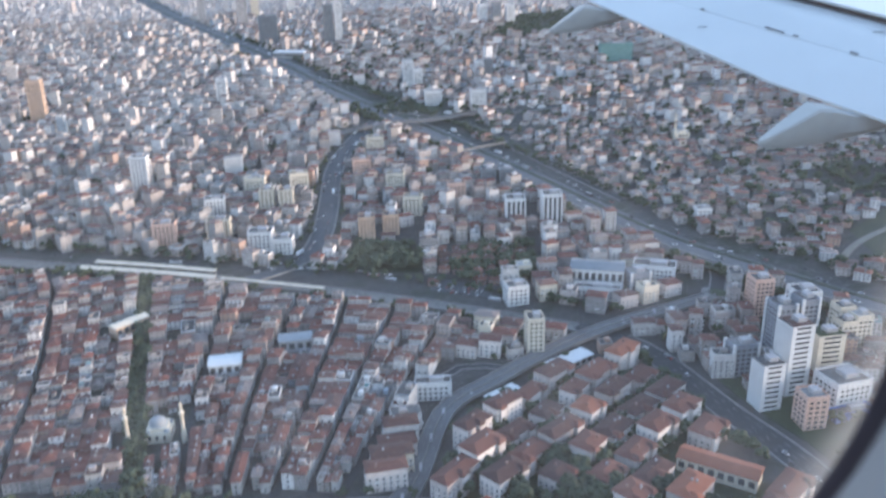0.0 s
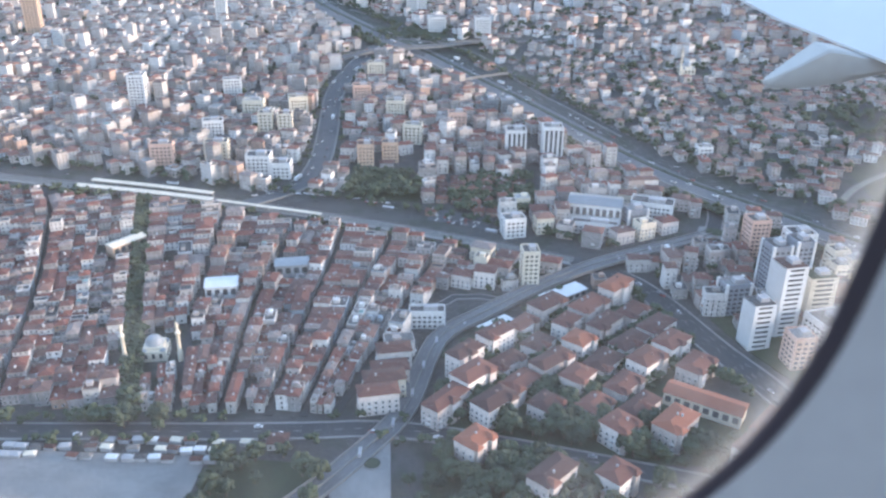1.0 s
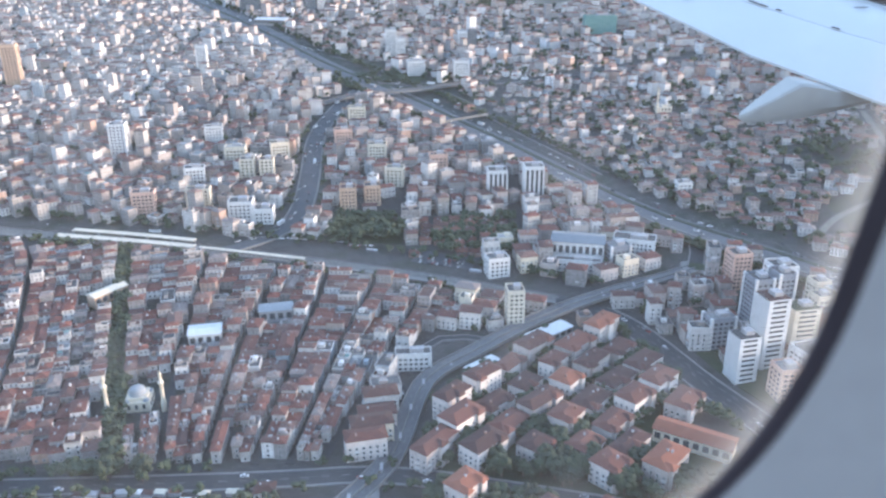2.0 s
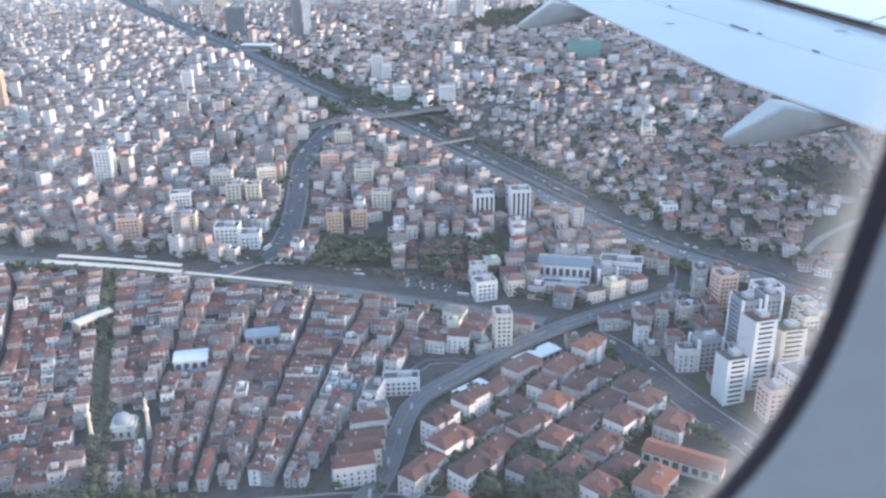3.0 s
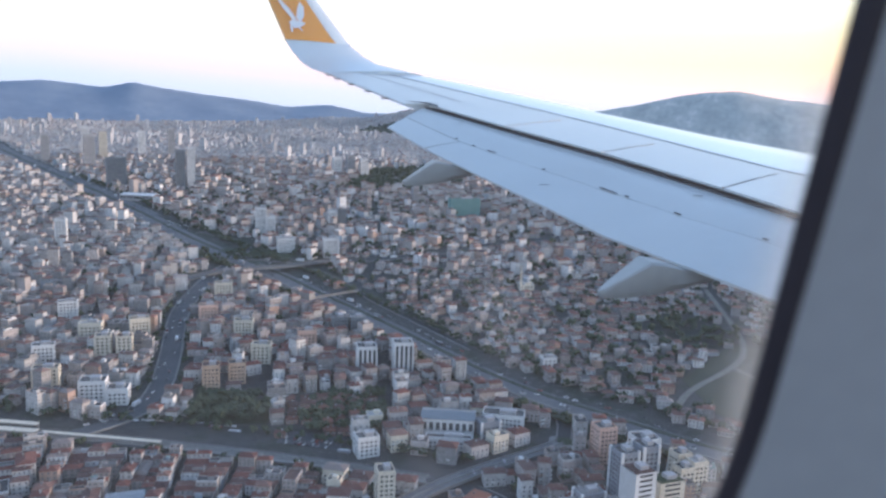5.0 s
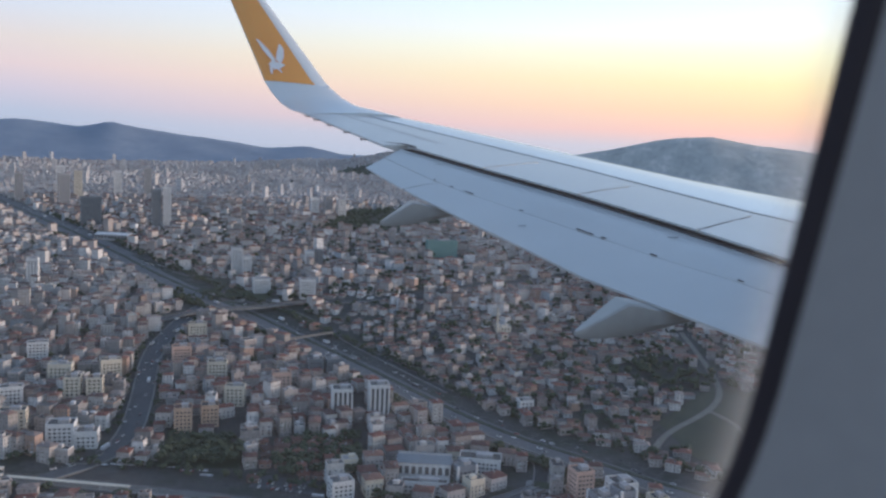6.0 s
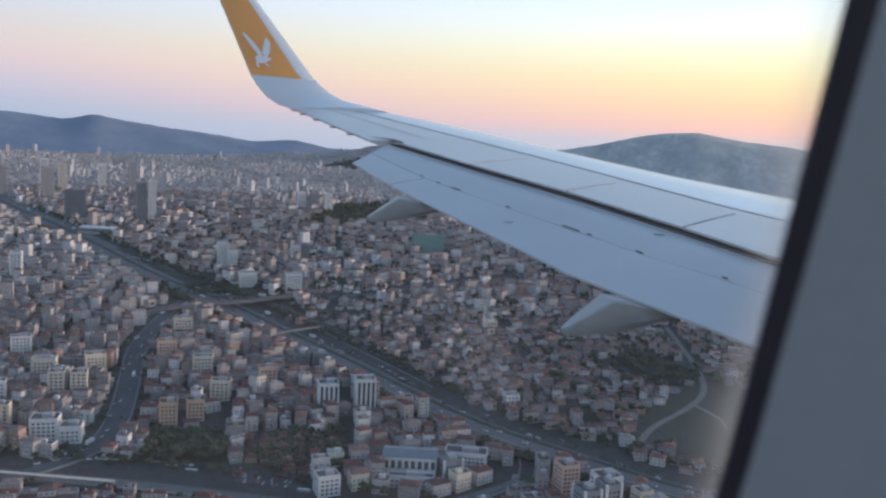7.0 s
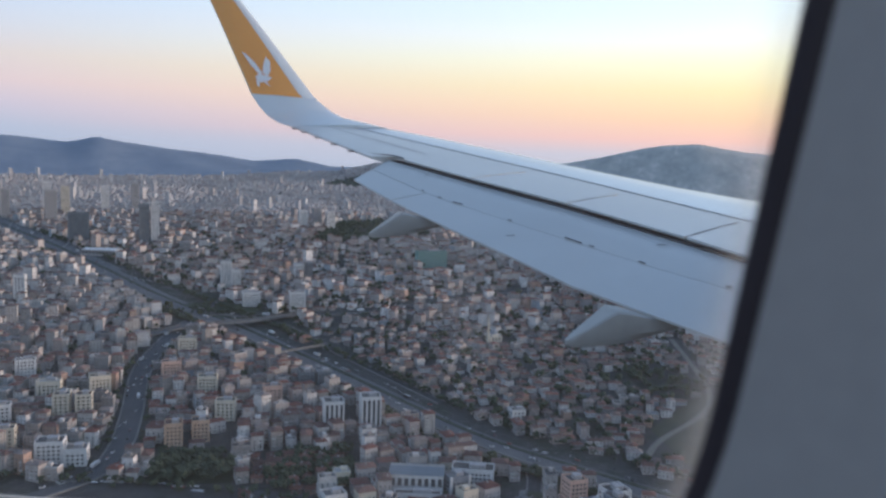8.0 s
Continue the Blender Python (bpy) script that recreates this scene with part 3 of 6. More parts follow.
SQUARE = [(-700, 270), (-45, 270), (-45, 338), (-700, 338)]
OPEN = [FIELD, WOOD_A, WOOD_B, WOOD_C, GREEN_A, GREEN_B, PLAZA]

LANDMARKS = []      # x, y, clear radius


def reserve(x, y, r):
    LANDMARKS.append((x, y, r))


for spot in ((-440, 1779, 24), (-216, 1532, 24), (-336, 1537, 22), (-270, 1400, 34), (-63, 1189, 16), (-29, 1096, 14), (42, 1231, 14), (252, 1317, 28),
             (256, 928, 14), (52, 700, 11), (84, 700, 11), (112, 582, 24), (150, 592, 20), (218, 700, 9), (-78, 677, 12), (-58, 689, 12), (-205, 672, 11), (-222, 724, 11), (-196, 776, 11), (-248, 660, 11), (-156, 790, 11), (-98, 832, 11), (-90, 905, 11), (-230, 830, 11), (-40, 730, 11), (0, 760, 11), (-60, 790, 11), (-306, 1088, 9), (-509, 1000, 10), (-16, 440, 14), (50, 492, 10),
             (132, 358, 24), (43, 562, 12), (-170, 400, 22), (194, 565, 16), (75, 478, 20), (-159, 654, 20), (-176, 735, 10), (-158, 735, 10), (-313, 792, 11),
             (39, 806, 14), (214, 484, 13), (176, 462, 8), (198, 440, 8), (178, 424, 7), (224, 456, 9), (222, 420, 14), (196, 404, 7), (252, 486, 12), (228, 524, 22), (30, 1071, 12), (-110, 500, 12), (-230, 520, 14), (-150, 470, 12)):
    reserve(*spot)


def keep(x, y, extra):
    ok = clear_of_ways(x, y, extra)
    for poly in OPEN:
        ok &= ~inside(poly, x, y)
    for lx, ly, lr in LANDMARKS:
        ok &= np.hypot(x - lx, y - ly) > lr + 4
    return ok


rng = np.random.default_rng(7)


def jittered(r0, r1, az0, az1, step, jit):
    """A net of plots, turned by slow noise so that streets bend from quarter to quarter."""
    out = []
    half = r1
    g = np.arange(-half, half, step)
    X, Y = np.meshgrid(g, np.arange(r0 * 0.6, r1 + 1, step))
    X, Y = X.ravel(), Y.ravel()
    # warp
    wx = 30 * np.sin(X * 0.0041 + 1.3) * np.cos(Y * 0.0042) + 5 * np.sin(Y * 0.017 + X * 0.009)
    wy = 30 * np.cos(X * 0.0047) * np.sin(Y * 0.0043 + 0.7) + 5 * np.cos(X * 0.019 - Y * 0.006)
    x, y = X + wx, Y + wy
    x = x + rng.uniform(-jit, jit, len(x))
    y = y + rng.uniform(-jit, jit, len(y))
    r, az = np.hypot(x, y), np.degrees(np.arctan2(x, y))
    k = (r > r0) & (r <= r1) & (az > az0) & (az < az1)
    # every fourth row and sixth column stay open as streets
    col, row = np.round(X / step).astype(int), np.round(Y / step).astype(int)
    k &= ((row % 5 != 0) | (rng.uniform(size=len(row)) < 0.25)) & ((col % 8 != 0) | (rng.uniform(size=len(row)) < 0.35)) & (rng.uniform(size=len(row)) > 0.06)
    x, y = x[k], y[k]
    turn = 0.5 * np.sin(x * 0.007 + 1) + 0.4 * np.cos(y * 0.006) + rng.normal(0, 0.11, len(x)) + np.where(rng.uniform(size=len(x)) < 0.4, math.pi / 2, 0)
    return x, y, turn


def quarter(name, label, x, y, turn, w, d, h, tiled, pent=True, mats=None):
    """Many far houses in one mesh: walls, tiled hip roofs or flat roofs with parapet and stair house."""
    V, Fc, S, U = [], [], [], []
    base = ground_z(x, y) - 1.5
    c, s = np.cos(turn), np.sin(turn)
    rnd = rng.uniform(size=(len(x), 4))

    def quad(i0, ids, slot, uv):
        Fc.append(tuple(i0 + q for q in ids))
        S.append(slot)
        U.extend(uv if len(uv) == len(ids) else uv[:len(ids)])

    for i in range(len(x)):
        W, D, H = w[i] / 2, d[i] / 2, h[i] + 1.5
        bx, by, bz, ci, si = x[i], y[i], base[i], c[i], s[i]

        def put(pts):
            k = len(V)
            for px, py, pz in pts:
                V.append((bx + px * ci - py * si, by + px * si + py * ci, bz + pz))
            return k
        k = put([(-W, -D, 0), (W, -D, 0), (W, D, 0), (-W, D, 0), (-W, -D, H), (W, -D, H), (W, D, H), (-W, D, H)])
        for a, e, ln in ((0, 1, 2 * W), (1, 2, 2 * D), (2, 3, 2 * W), (3, 0, 2 * D)):
            m_ = max(1, round(ln / 3.1)) * 3.1
            quad(k, (a, e, e + 4, a + 4), 0, [(0, -1.5), (m_, -1.5), (m_, H - 1.5), (0, H - 1.5)])
        z4 = [(0.2, 0.2)] * 4
        if tiled[i]:
            o, rh = 0.5, 0.9 + 0.09 * min(W, D) * 2
            if W >= D:
                rg = [(-(W - D * 0.8), 0, H + rh), (W - D * 0.8, 0, H + rh)]
            else:
                rg = [(0, -(D - W * 0.8), H + rh), (0, D - W * 0.8, H + rh)]
            k = put([(-W - o, -D - o, H - 0.1), (W + o, -D - o, H - 0.1), (W + o, D + o, H - 0.1), (-W - o, D + o, H - 0.1), *rg])
            if W >= D:
                fs = ((0, 1, 5, 4), (1, 2, 5), (2, 3, 4, 5), (3, 0, 4))
            else:
                fs = ((0, 1, 4), (1, 2, 5, 4), (2, 3, 5), (3, 0, 4, 5))
            for q in fs:
                quad(k, q, 1, z4)
            if rnd[i, 0] < 0.5:
                e = 0.5
                qx, qy = W * (rnd[i, 1] - 0.5), D * (rnd[i, 2] - 0.5)
                k = put([(qx - e, qy - e, H), (qx + e, qy - e, H), (qx + e, qy + e, H), (qx - e, qy + e, H), (qx - e, qy - e, H + rh + 1), (qx + e, qy - e, H + rh + 1), (qx + e, qy + e, H + rh + 1), (qx - e, qy + e, H + rh + 1)])
                for a, f_ in ((0, 1), (1, 2), (2, 3), (3, 0)):
                    quad(k, (a, f_, f_ + 4, a + 4), 0, z4)
                quad(k, (4, 5, 6, 7), 0, z4)
        else:
            t, ph = 0.35, 0.9
            k = put([(-W, -D, H), (W, -D, H), (W, D, H), (-W, D, H), (-W, -D, H + ph), (W, -D, H + ph), (W, D, H + ph), (-W, D, H + ph),
                     (-W + t, -D + t, H + ph), (W - t, -D + t, H + ph), (W - t, D - t, H + ph), (-W + t, D - t, H + ph)])
            for a, f_ in ((0, 1), (1, 2), (2, 3), (3, 0)):
                quad(k, (a, f_, f_ + 4, a + 4), 0, z4)
                quad(k, (a + 4, f_ + 4, f_ + 8, a + 8), 0, z4)
            k = put([(-W + t, -D + t, H + 0.3), (W - t, -D + t, H + 0.3), (W - t, D - t, H + 0.3), (-W + t, D - t, H + 0.3)])
            quad(k, (0, 1, 2, 3), 2, z4)
            if pent and rnd[i, 0] < 0.7:
                px, py = (rnd[i, 1] - 0.5) * W, (rnd[i, 2] - 0.5) * D
                pw, pd = W * (0.25 + 0.3 * rnd[i, 3]), D * 0.35
                k = put([(px + a * pw, py + e * pd, zz) for zz in (H + 0.3, H + 2.3) for a, e in ((-1, -1), (1, -1), (1, 1), (-1, 1))])
                for a, f_ in ((0, 1), (1, 2), (2, 3), (3, 0)):
                    quad(k, (a, f_, f_ + 4, a + 4), 0, z4)
                quad(k, (4, 5, 6, 7), 2 if rnd[i, 0] < 0.6 else 1, z4)
    ob = link(name, V, Fc, mats or [M_WALL_FAR, M_TILE_FAR, M_FLAT_FAR], S, U)
    return tagged(ob, label, "buildings", kind="stuff")


def window_mesh():
    v = [(-0.6, 0, 0), (0.6, 0, 0), (0.6, 0, 1.5), (-0.6, 0, 1.5)]
    o = [(-0.72, -0.08, -0.1), (0.72, -0.08, -0.1), (0.72, -0.08, 1.6), (-0.72, -0.08, 1.6)]
    q = [(-0.6, -0.08, 0), (0.6, -0.08, 0), (0.6, -0.08, 1.5), (-0.6, -0.08, 1.5)]
    e = [(-0.72, 0.05, -0.1), (0.72, 0.05, -0.1), (0.72, 0.05, 1.6), (-0.72, 0.05, 1.6)]
    vs = v + o + q + e
    f, s = [(0, 1, 2, 3)], [1]
    for a, b2 in ((0, 1), (1, 2), (2, 3), (3, 0)):
        f += [(4 + a, 4 + b2, 8 + b2, 8 + a), (8 + a, 8 + b2, b2, a), (12 + a, 12 + b2, 4 + b2, 4 + a)]
        s += [0, 0, 0]
    me = bpy.data.meshes.new("window")
    me.from_pydata(vs, [], f)
    me.materials.append(M_WHITE)
    me.materials.append(M_GLASS)
    me.polygons.foreach_set("material_index", s)
    return me


WINDOW = window_mesh()


def hip_roof(W, D, H, rise, o=0.6, t=0.22):
    """A tiled hip roof with an eaves board."""
    if W >= D:
        rg = [(-(W - D * 0.75), 0, H + rise), (W - D * 0.75, 0, H + rise)]
        fs = [(0, 1, 5, 4), (1, 2, 5), (2, 3, 4, 5), (3, 0, 4)]
    else:
        rg = [(0, -(D - W * 0.75), H + rise), (0, D - W * 0.75, H + rise)]
        fs = [(0, 1, 4), (1, 2, 5, 4), (2, 3, 5), (3, 0, 4, 5)]
    v = [(-W - o, -D - o, H), (W + o, -D - o, H), (W + o, D + o, H), (-W - o, D + o, H), *rg,
         (-W - o, -D - o, H - t), (W + o, -D - o, H - t), (W + o, D + o, H - t), (-W - o, D + o, H - t)]
    for a, e in ((0, 1), (1, 2), (2, 3), (3, 0)):
        fs.append((6 + a, 6 + e, e, a))
    fs.append((9, 8, 7, 6))
    return v, fs


def house(name, label, x, y, turn, w, d, h, tiled, single, sides, group, seed, wall_mat=None, roof_mat=None, balconies=True, base=None, category="house"):
    """A house of its own: wall, roof, windows, balconies, chimney."""
    q = random.Random(seed)
    z0 = float(ground_z(x, y)) if base is None else base
    th = empty(name, x, y, z0, turn, label, category, group)
    W, D = w / 2, d / 2
    wall_mat, roof_mat = wall_mat or M_WALL, roof_mat or (M_TILE if tiled else M_FLAT)
    bm = bmesh.new()
    box(bm, 0, 0, -1.5, w, d, h + 1.5)
    floors = max(1, int((h - 0.6) / 3.0))
    for k in range(1, floors):
        if q.random() < 0.5:
            box(bm, 0, 0, k * 3.0 - 0.1, w + 0.16, d + 0.16, 0.22)
    part("wall", bm, wall_mat, th)
    if tiled:
        v, f = hip_roof(W, D, h + 0.1, 0.7 + 0.085 * min(w, d))
        link("roof", v, f, roof_mat, parent=th)
        for _ in range(q.choice((1, 1, 2))):
            bm = bmesh.new()
            cx, cy = q.uniform(-W * 0.5, W * 0.5), q.uniform(-D * 0.5, D * 0.5)
            ch = 1.4 + 0.09 * min(w, d)
            box(bm, cx, cy, h, 0.7, 0.9, ch, bevel=0.05)
            box(bm, cx, cy, h + ch, 0.9, 1.1, 0.2)
            part("chimney", bm, M_GREY if q.random() < 0.7 else M_BRICK, th)
    else:
        bm = bmesh.new()
        box(bm, 0, 0, h, w - 0.5, d - 0.5, 0.18)
        part("roof", bm, roof_mat, th)
        bm = bmesh.new()
        for px, py, sx, sy in ((0, -D + 0.15, w, 0.3), (0, D - 0.15, w, 0.3), (-W + 0.15, 0, 0.3, d - 0.6), (W - 0.15, 0, 0.3, d - 0.6)):
            box(bm, px, py, h, sx, sy, 0.9)
        part("parapet", bm, wall_mat, th)
        bm = bmesh.new()
        box(bm, q.uniform(-W, W) * 0.4, q.uniform(-D, D) * 0.4, h + 0.18, min(w * 0.4, 4.5), min(d * 0.35, 4), 2.5, bevel=0.05)
        part("stair_house", bm, wall_mat, th)
        for _ in range(q.choice((0, 1, 2))):
            bm = bmesh.new()
            bmesh.ops.create_cone(bm, cap_ends=True, segments=8, radius1=0.7, radius2=0.7, depth=1.6, matrix=Matrix.Translation((q.uniform(-W, W) * 0.7, q.uniform(-D, D) * 0.7, h + 1.0)))
            part("water_tank", bm, M_GREY, th)
    spots = []
    for sd in sides:
        ln, off, ang = ((w, D, 0), (d, W, 90), (w, D, 180), (d, W, 270))[sd]
        cnt = max(1, int(ln / 3.2))
        for k in range(floors):
            for j in range(cnt):
                u = (j + 0.5) * ln / cnt - ln / 2
                spots.append(Matrix.Rotation(radians(ang), 4, "Z") @ Matrix.Translation((u, -off - 0.01, 0.9 + 3.0 * k)))
        if balconies and ln > 7:
            jb = q.randrange(cnt)
            ub = (jb + 0.5) * ln / cnt - ln / 2
            for k in range(1, floors):
                bm = bmesh.new()
                box(bm, ub, -off - 0.55, 3.0 * k - 0.15, 2.6, 1.1, 0.18)
                box(bm, ub, -off - 1.06, 3.0 * k + 0.03, 2.6, 0.08, 0.85)
                bm.transform(Matrix.Rotation(radians(ang), 4, "Z"))
                part("balcony", bm, M_WHITE if q.random() < 0.5 else wall_mat, th)
    if single:
        for m_ in spots:
            o = new("window", WINDOW)
            o.parent = th
            o.matrix_local = m_
    else:
        vs = np.array([p.co for p in WINDOW.vertices])
        fs = [tuple(p.vertices) for p in WINDOW.polygons]
        sl = [p.material_index for p in WINDOW.polygons]
        V, Fc, S = [], [], []
        for m_ in spots:
            k = len(V)
            V += [m_ @ Vector(p) for p in vs]
            Fc += [tuple(k + e for e in fc) for fc in fs]
            S += sl
        if V:
            tagged(link("glazing", V, Fc, [M_WHITE, M_GLASS], S, parent=th), kind="stuff")
    return th


# -- the old town: rows of houses wall to wall along its streets --
def old_town():
    plots = []
    lines = [np.array(st, float) for st in OLD_STREETS]

    def at(line, yy):
        o = np.argsort(line[:, 1])
        return np.interp(yy, line[o, 1], line[o, 0])
    strips = [(lambda yy, a=a, c=c: (at(a, yy), at(c, yy))) for a, c in zip(lines[:-1], lines[1:])]
    first = lines[0]
    for k in range(7):
        strips.append(lambda yy, k=k: (at(first, yy) - 52 * (k + 1), at(first, yy) - 52 * k))
    last = lines[-1]
    strips.append(lambda yy: (at(last, yy), at(last, yy) + 42))
    for sn, st in enumerate(strips):
        xa, xc = st(450.0)
        cols = max(2, int(round((xc - xa - 6) / 8.0)))
        for cidx in range(cols):
            yy = 346.0 + rng.uniform(0, 5)
            while yy < 600:
                step = rng.uniform(4.6, 9.0) if rng.uniform() < 0.9 else rng.uniform(12, 20)
                if rng.uniform() < 0.035:
                    yy += 7
                    continue
                ym = yy + step / 2
                a, c = st(ym)
                a, c = a + (6.0 if sn == 1 else 2.9), c - (6.0 if sn == 0 else 2.9)
                wd = (c - a) / cols
                px = a + wd * (cidx + 0.5)
                a1, _ = st(ym + 5)
                a0, _ = st(ym - 5)
                slope = math.atan2(-(a1 - a0), 10)
                edge = cidx in (0, cols - 1)
                hh = rng.choice([6.5, 6.5, 9.5, 9.5, 12.5]) if edge else rng.choice([3.5, 5.0, 6.5, 6.5, 9.5]) + rng.uniform(-0.7, 0.7)
                hh = min(hh, 1.15 * wd + 2.5)
                if rng.uniform() < 0.9 or edge:
                    plots.append((px, ym, slope, wd - (0.1 if edge else rng.uniform(0.2, 1.4)), step - 0.08, hh, rng.uniform() < 0.83, 1 if cidx == 0 else (2 if cidx == cols - 1 else 0)))
                yy += step
    P = np.array(plots)
    ok = inside(OLD_TOWN, P[:, 0], P[:, 1]) & keep(P[:, 0], P[:, 1], 7.5)
    ok &= (P[:, 1] > 416) | (P[:, 0] < at(last, P[:, 1]))       # the last strip ends in larger blocks
    return P[ok]


OLD = old_town()
near = np.argsort(np.hypot(OLD[:, 0] + 60, OLD[:, 1] - 345))
for rank, i in enumerate(near[:280]):
    x, y, tr, w, d, h, tl, edge = OLD[i]
    sides = {1: (0, 3), 2: (0, 1), 0: (0,)}[int(edge)]
    house("town_house", "old plastered row house with %s" % ("red-brown tiled roof" if tl else "flat roof and parapet"), x, y, tr, w, d, h, bool(tl), rank < 55, sides, "houses of the old town", rank, balconies=rank % 2 == 0)
rest = OLD[near[280:]]
quarter("old_town_rows", "rows of old town houses with red-brown roofs farther along", rest[:, 0], rest[:, 1], rest[:, 2], rest[:, 3], rest[:, 4], rest[:, 5], rest[:, 6] > 0.5, mats=[M_WALL_ROW, M_TILE_ROW, M_FLAT_ROW])

# -- larger blocks where the old town meets the viaduct, and round the railway's end --
LARGE = [(-38, 353, 0.22, 21, 10.5, 12.5, 1), (-36, 366, 0.22, 22, 11.0, 12.5, 1), (-34, 380, 0.22, 20, 11.5, 9.5, 1), (-33, 394, 0.2, 19, 11.0, 12.5, 1), (-31, 408, 0.2, 17, 11.0, 9.5, 0),
         (20, 523, -0.35, 15, 11, 12.5, 1), (37, 517, -0.35, 14, 12, 9.5, 1), (66, 510, -0.35, 14, 10, 9.5, 1), (31, 503, -0.3, 15, 11, 9.5, 1), (19, 508, -0.3, 9, 9, 12.5, 0), (21, 490, -0.2, 14, 11, 12.5, 1), (36, 488, 0.3, 11, 10, 6.5, 0),
         (6, 490, -0.3, 13, 11, 9.5, 1), (66, 568, 0.2, 13, 12, 12.5, 1), (82, 561, -0.3, 12, 11, 9.5, 0), (100, 547, -0.35, 14, 11, 12.5, 1), (122, 553, 0.4, 15, 11, 9.5, 1), (139, 559, 0.4, 13, 11, 12.5, 0), (157, 568, 0.4, 14, 12, 9.5, 1),
         (64, 586, 0.1, 13, 12, 9.5, 1), (70, 604, 0.1, 14, 11, 12.5, 1), (52, 604, 0.1, 12, 11, 9.5, 0), (176, 604, -0.3, 13, 11, 9.5, 1), (88, 618, 0.1, 14, 11, 9.5, 1), (112, 616, 0.0, 14, 11, 12.5, 0), (136, 612, -0.1, 13, 12, 9.5, 1), (158, 620, -0.3, 14, 11, 9.5, 1)]
for k, (x, y, tr, w, d, h, tl) in enumerate(LARGE):
    house("apartment_block", "pale plastered apartment block with %s" % ("a low red-brown tiled roof" if tl else "a flat roof and stair house"), x, y, tr, w, d, h, bool(tl), False, (0, 1, 3), "larger blocks round the viaduct", 6100 + k,
          wall_mat=(M_SHELL, M_CREAM, M_SHELL, M_WALL)[k % 4], roof_mat=M_REDTILE if tl and k < 5 else None)

# -- apartment houses among gardens, right of the viaduct --
TURN = 0.84
gx, gy = np.meshgrid(np.arange(-240, 270, 27.0), np.arange(-220, 260, 19.0))
gx = gx + 11 * (np.arange(gx.shape[0]) % 3)[:, None]
ca, sa = math.cos(TURN), math.sin(TURN)
gx, gy = (gx * ca - gy * sa + 60 + rng.uniform(-2, 2, gx.shape)).ravel(), (gx * sa + gy * ca + 380 + rng.uniform(-1.5, 1.5, gy.shape)).ravel()
ok = inside(GARDENS, gx, gy) & keep(gx, gy, 6.5)
GARDEN_HOUSES = list(zip(gx[ok], gy[ok]))
for k, (x, y) in enumerate(GARDEN_HOUSES):
    q = random.Random(900 + k)
    bw, bd, bh = q.uniform(15, 26), q.uniform(10.5, 14), q.choice((9.5, 9.5, 12.5, 12.5, 15.5))
    th = house("apartment_house", "cream apartment house with a red tiled hip roof among trees", x, y, TURN + q.uniform(-0.08, 0.08), bw, bd, bh, True,
               k < 16, (0, 1, 3), "apartment houses among gardens", 5000 + k, wall_mat=M_SHELL, roof_mat=M_NEWTILE if k % 9 == 4 else M_REDTILE)
    for sx in q.choice(((-0.3,), (0.3,), (-0.33, 0.33), (0.0,))):       # projecting bays under roofs of their own
        bm = bmesh.new()
        box(bm, sx * bw, -bd / 2 - 0.2, -1.5, bw * 0.24, 3.0, bh + 1.3)
        part("bay", bm, M_SHELL, th)
        v, f = hip_roof(bw * 0.12, 3.4, bh - 0.05, 1.7, 0.5)
        link("bay_roof", [(a + sx * bw, e - bd / 2 + 1.6, g) for a, e, g in v], f, M_NEWTILE if k % 9 == 4 else M_REDTILE, parent=th)

# -- blocks beyond the railway and along the motorway --
x, y, tr = jittered(470, 1000, -38, 44, 12.3, 2.0)
old = inside(OLD_TOWN, x, y) | inside(GARDENS, x, y) | inside(SQUARE, x, y)
ok = keep(x, y, 4) & ~old
x, y, tr = x[ok], y[ok], tr[ok]
order = np.argsort(np.hypot(x - 20, y - 560))
order = order[(np.min([np.hypot(x - c[0], y - c[1]) - 0.5 * c[3] for c in LARGE], axis=0) > 6.5)[order]]
order = order[((x > 90) | (y > np.interp(x, [p[0] for p in RAIL], [p[1] for p in RAIL])))[order]]      # none between the old town and the railway
kinds = rng.uniform(size=(len(x), 4))
low = (x > np.interp(y, [500, 640, 760, 920, 1000], [330, 215, 130, 30, -20])) | ((np.abs(x - 22) < 44) & (np.abs(y - 622) < 32))     # beyond the motorway: lower houses
w = np.where(low, 8 + 4.5 * kinds[:, 0], 8.3 + 7 * kinds[:, 0] ** 2)
d = np.where(low, 6.5 + 2.2 * kinds[:, 1], 7.8 + 2.2 * kinds[:, 1])
h = np.where(low, 3.5 + 3 * np.floor(kinds[:, 2] * 2.3), 6.5 + 3 * np.floor(kinds[:, 2] ** 1.5 * 3.8)) + np.where((kinds[:, 1] > 0.95) & ~low, 8, 0)
tl = kinds[:, 3] < np.where(low, 0.88, 0.72)
SINGLE = order[:235]
for k, i in enumerate(SINGLE):
    if abs(x[i] - 22) < 44 and abs(y[i] - 622) < 32:
        house("low_house", "low brick-red house with a red tiled roof among trees", x[i], y[i], tr[i], w[i], d[i], min(h[i], 6.5), True, False, (0, 1, 3), "low red houses", 7000 + k, wall_mat=M_BRICK, roof_mat=M_REDTILE)
        continue
    house("apartment_block", "plastered apartment block with %s" % ("a red-brown tiled roof" if tl[i] else "a flat roof and stair house"), x[i], y[i], tr[i], w[i], d[i], h[i], bool(tl[i]), False, (0, 1, 3), "apartment blocks beyond the railway", 7000 + k)
o = order[235:]
quarter("apartment_quarter", "dense quarter of pale apartment blocks with mixed roofs", x[o], y[o], tr[o], w[o], d[o], h[o], tl[o], mats=[M_WALL_ROW, M_TILE_EAST, M_FLAT_ROW])

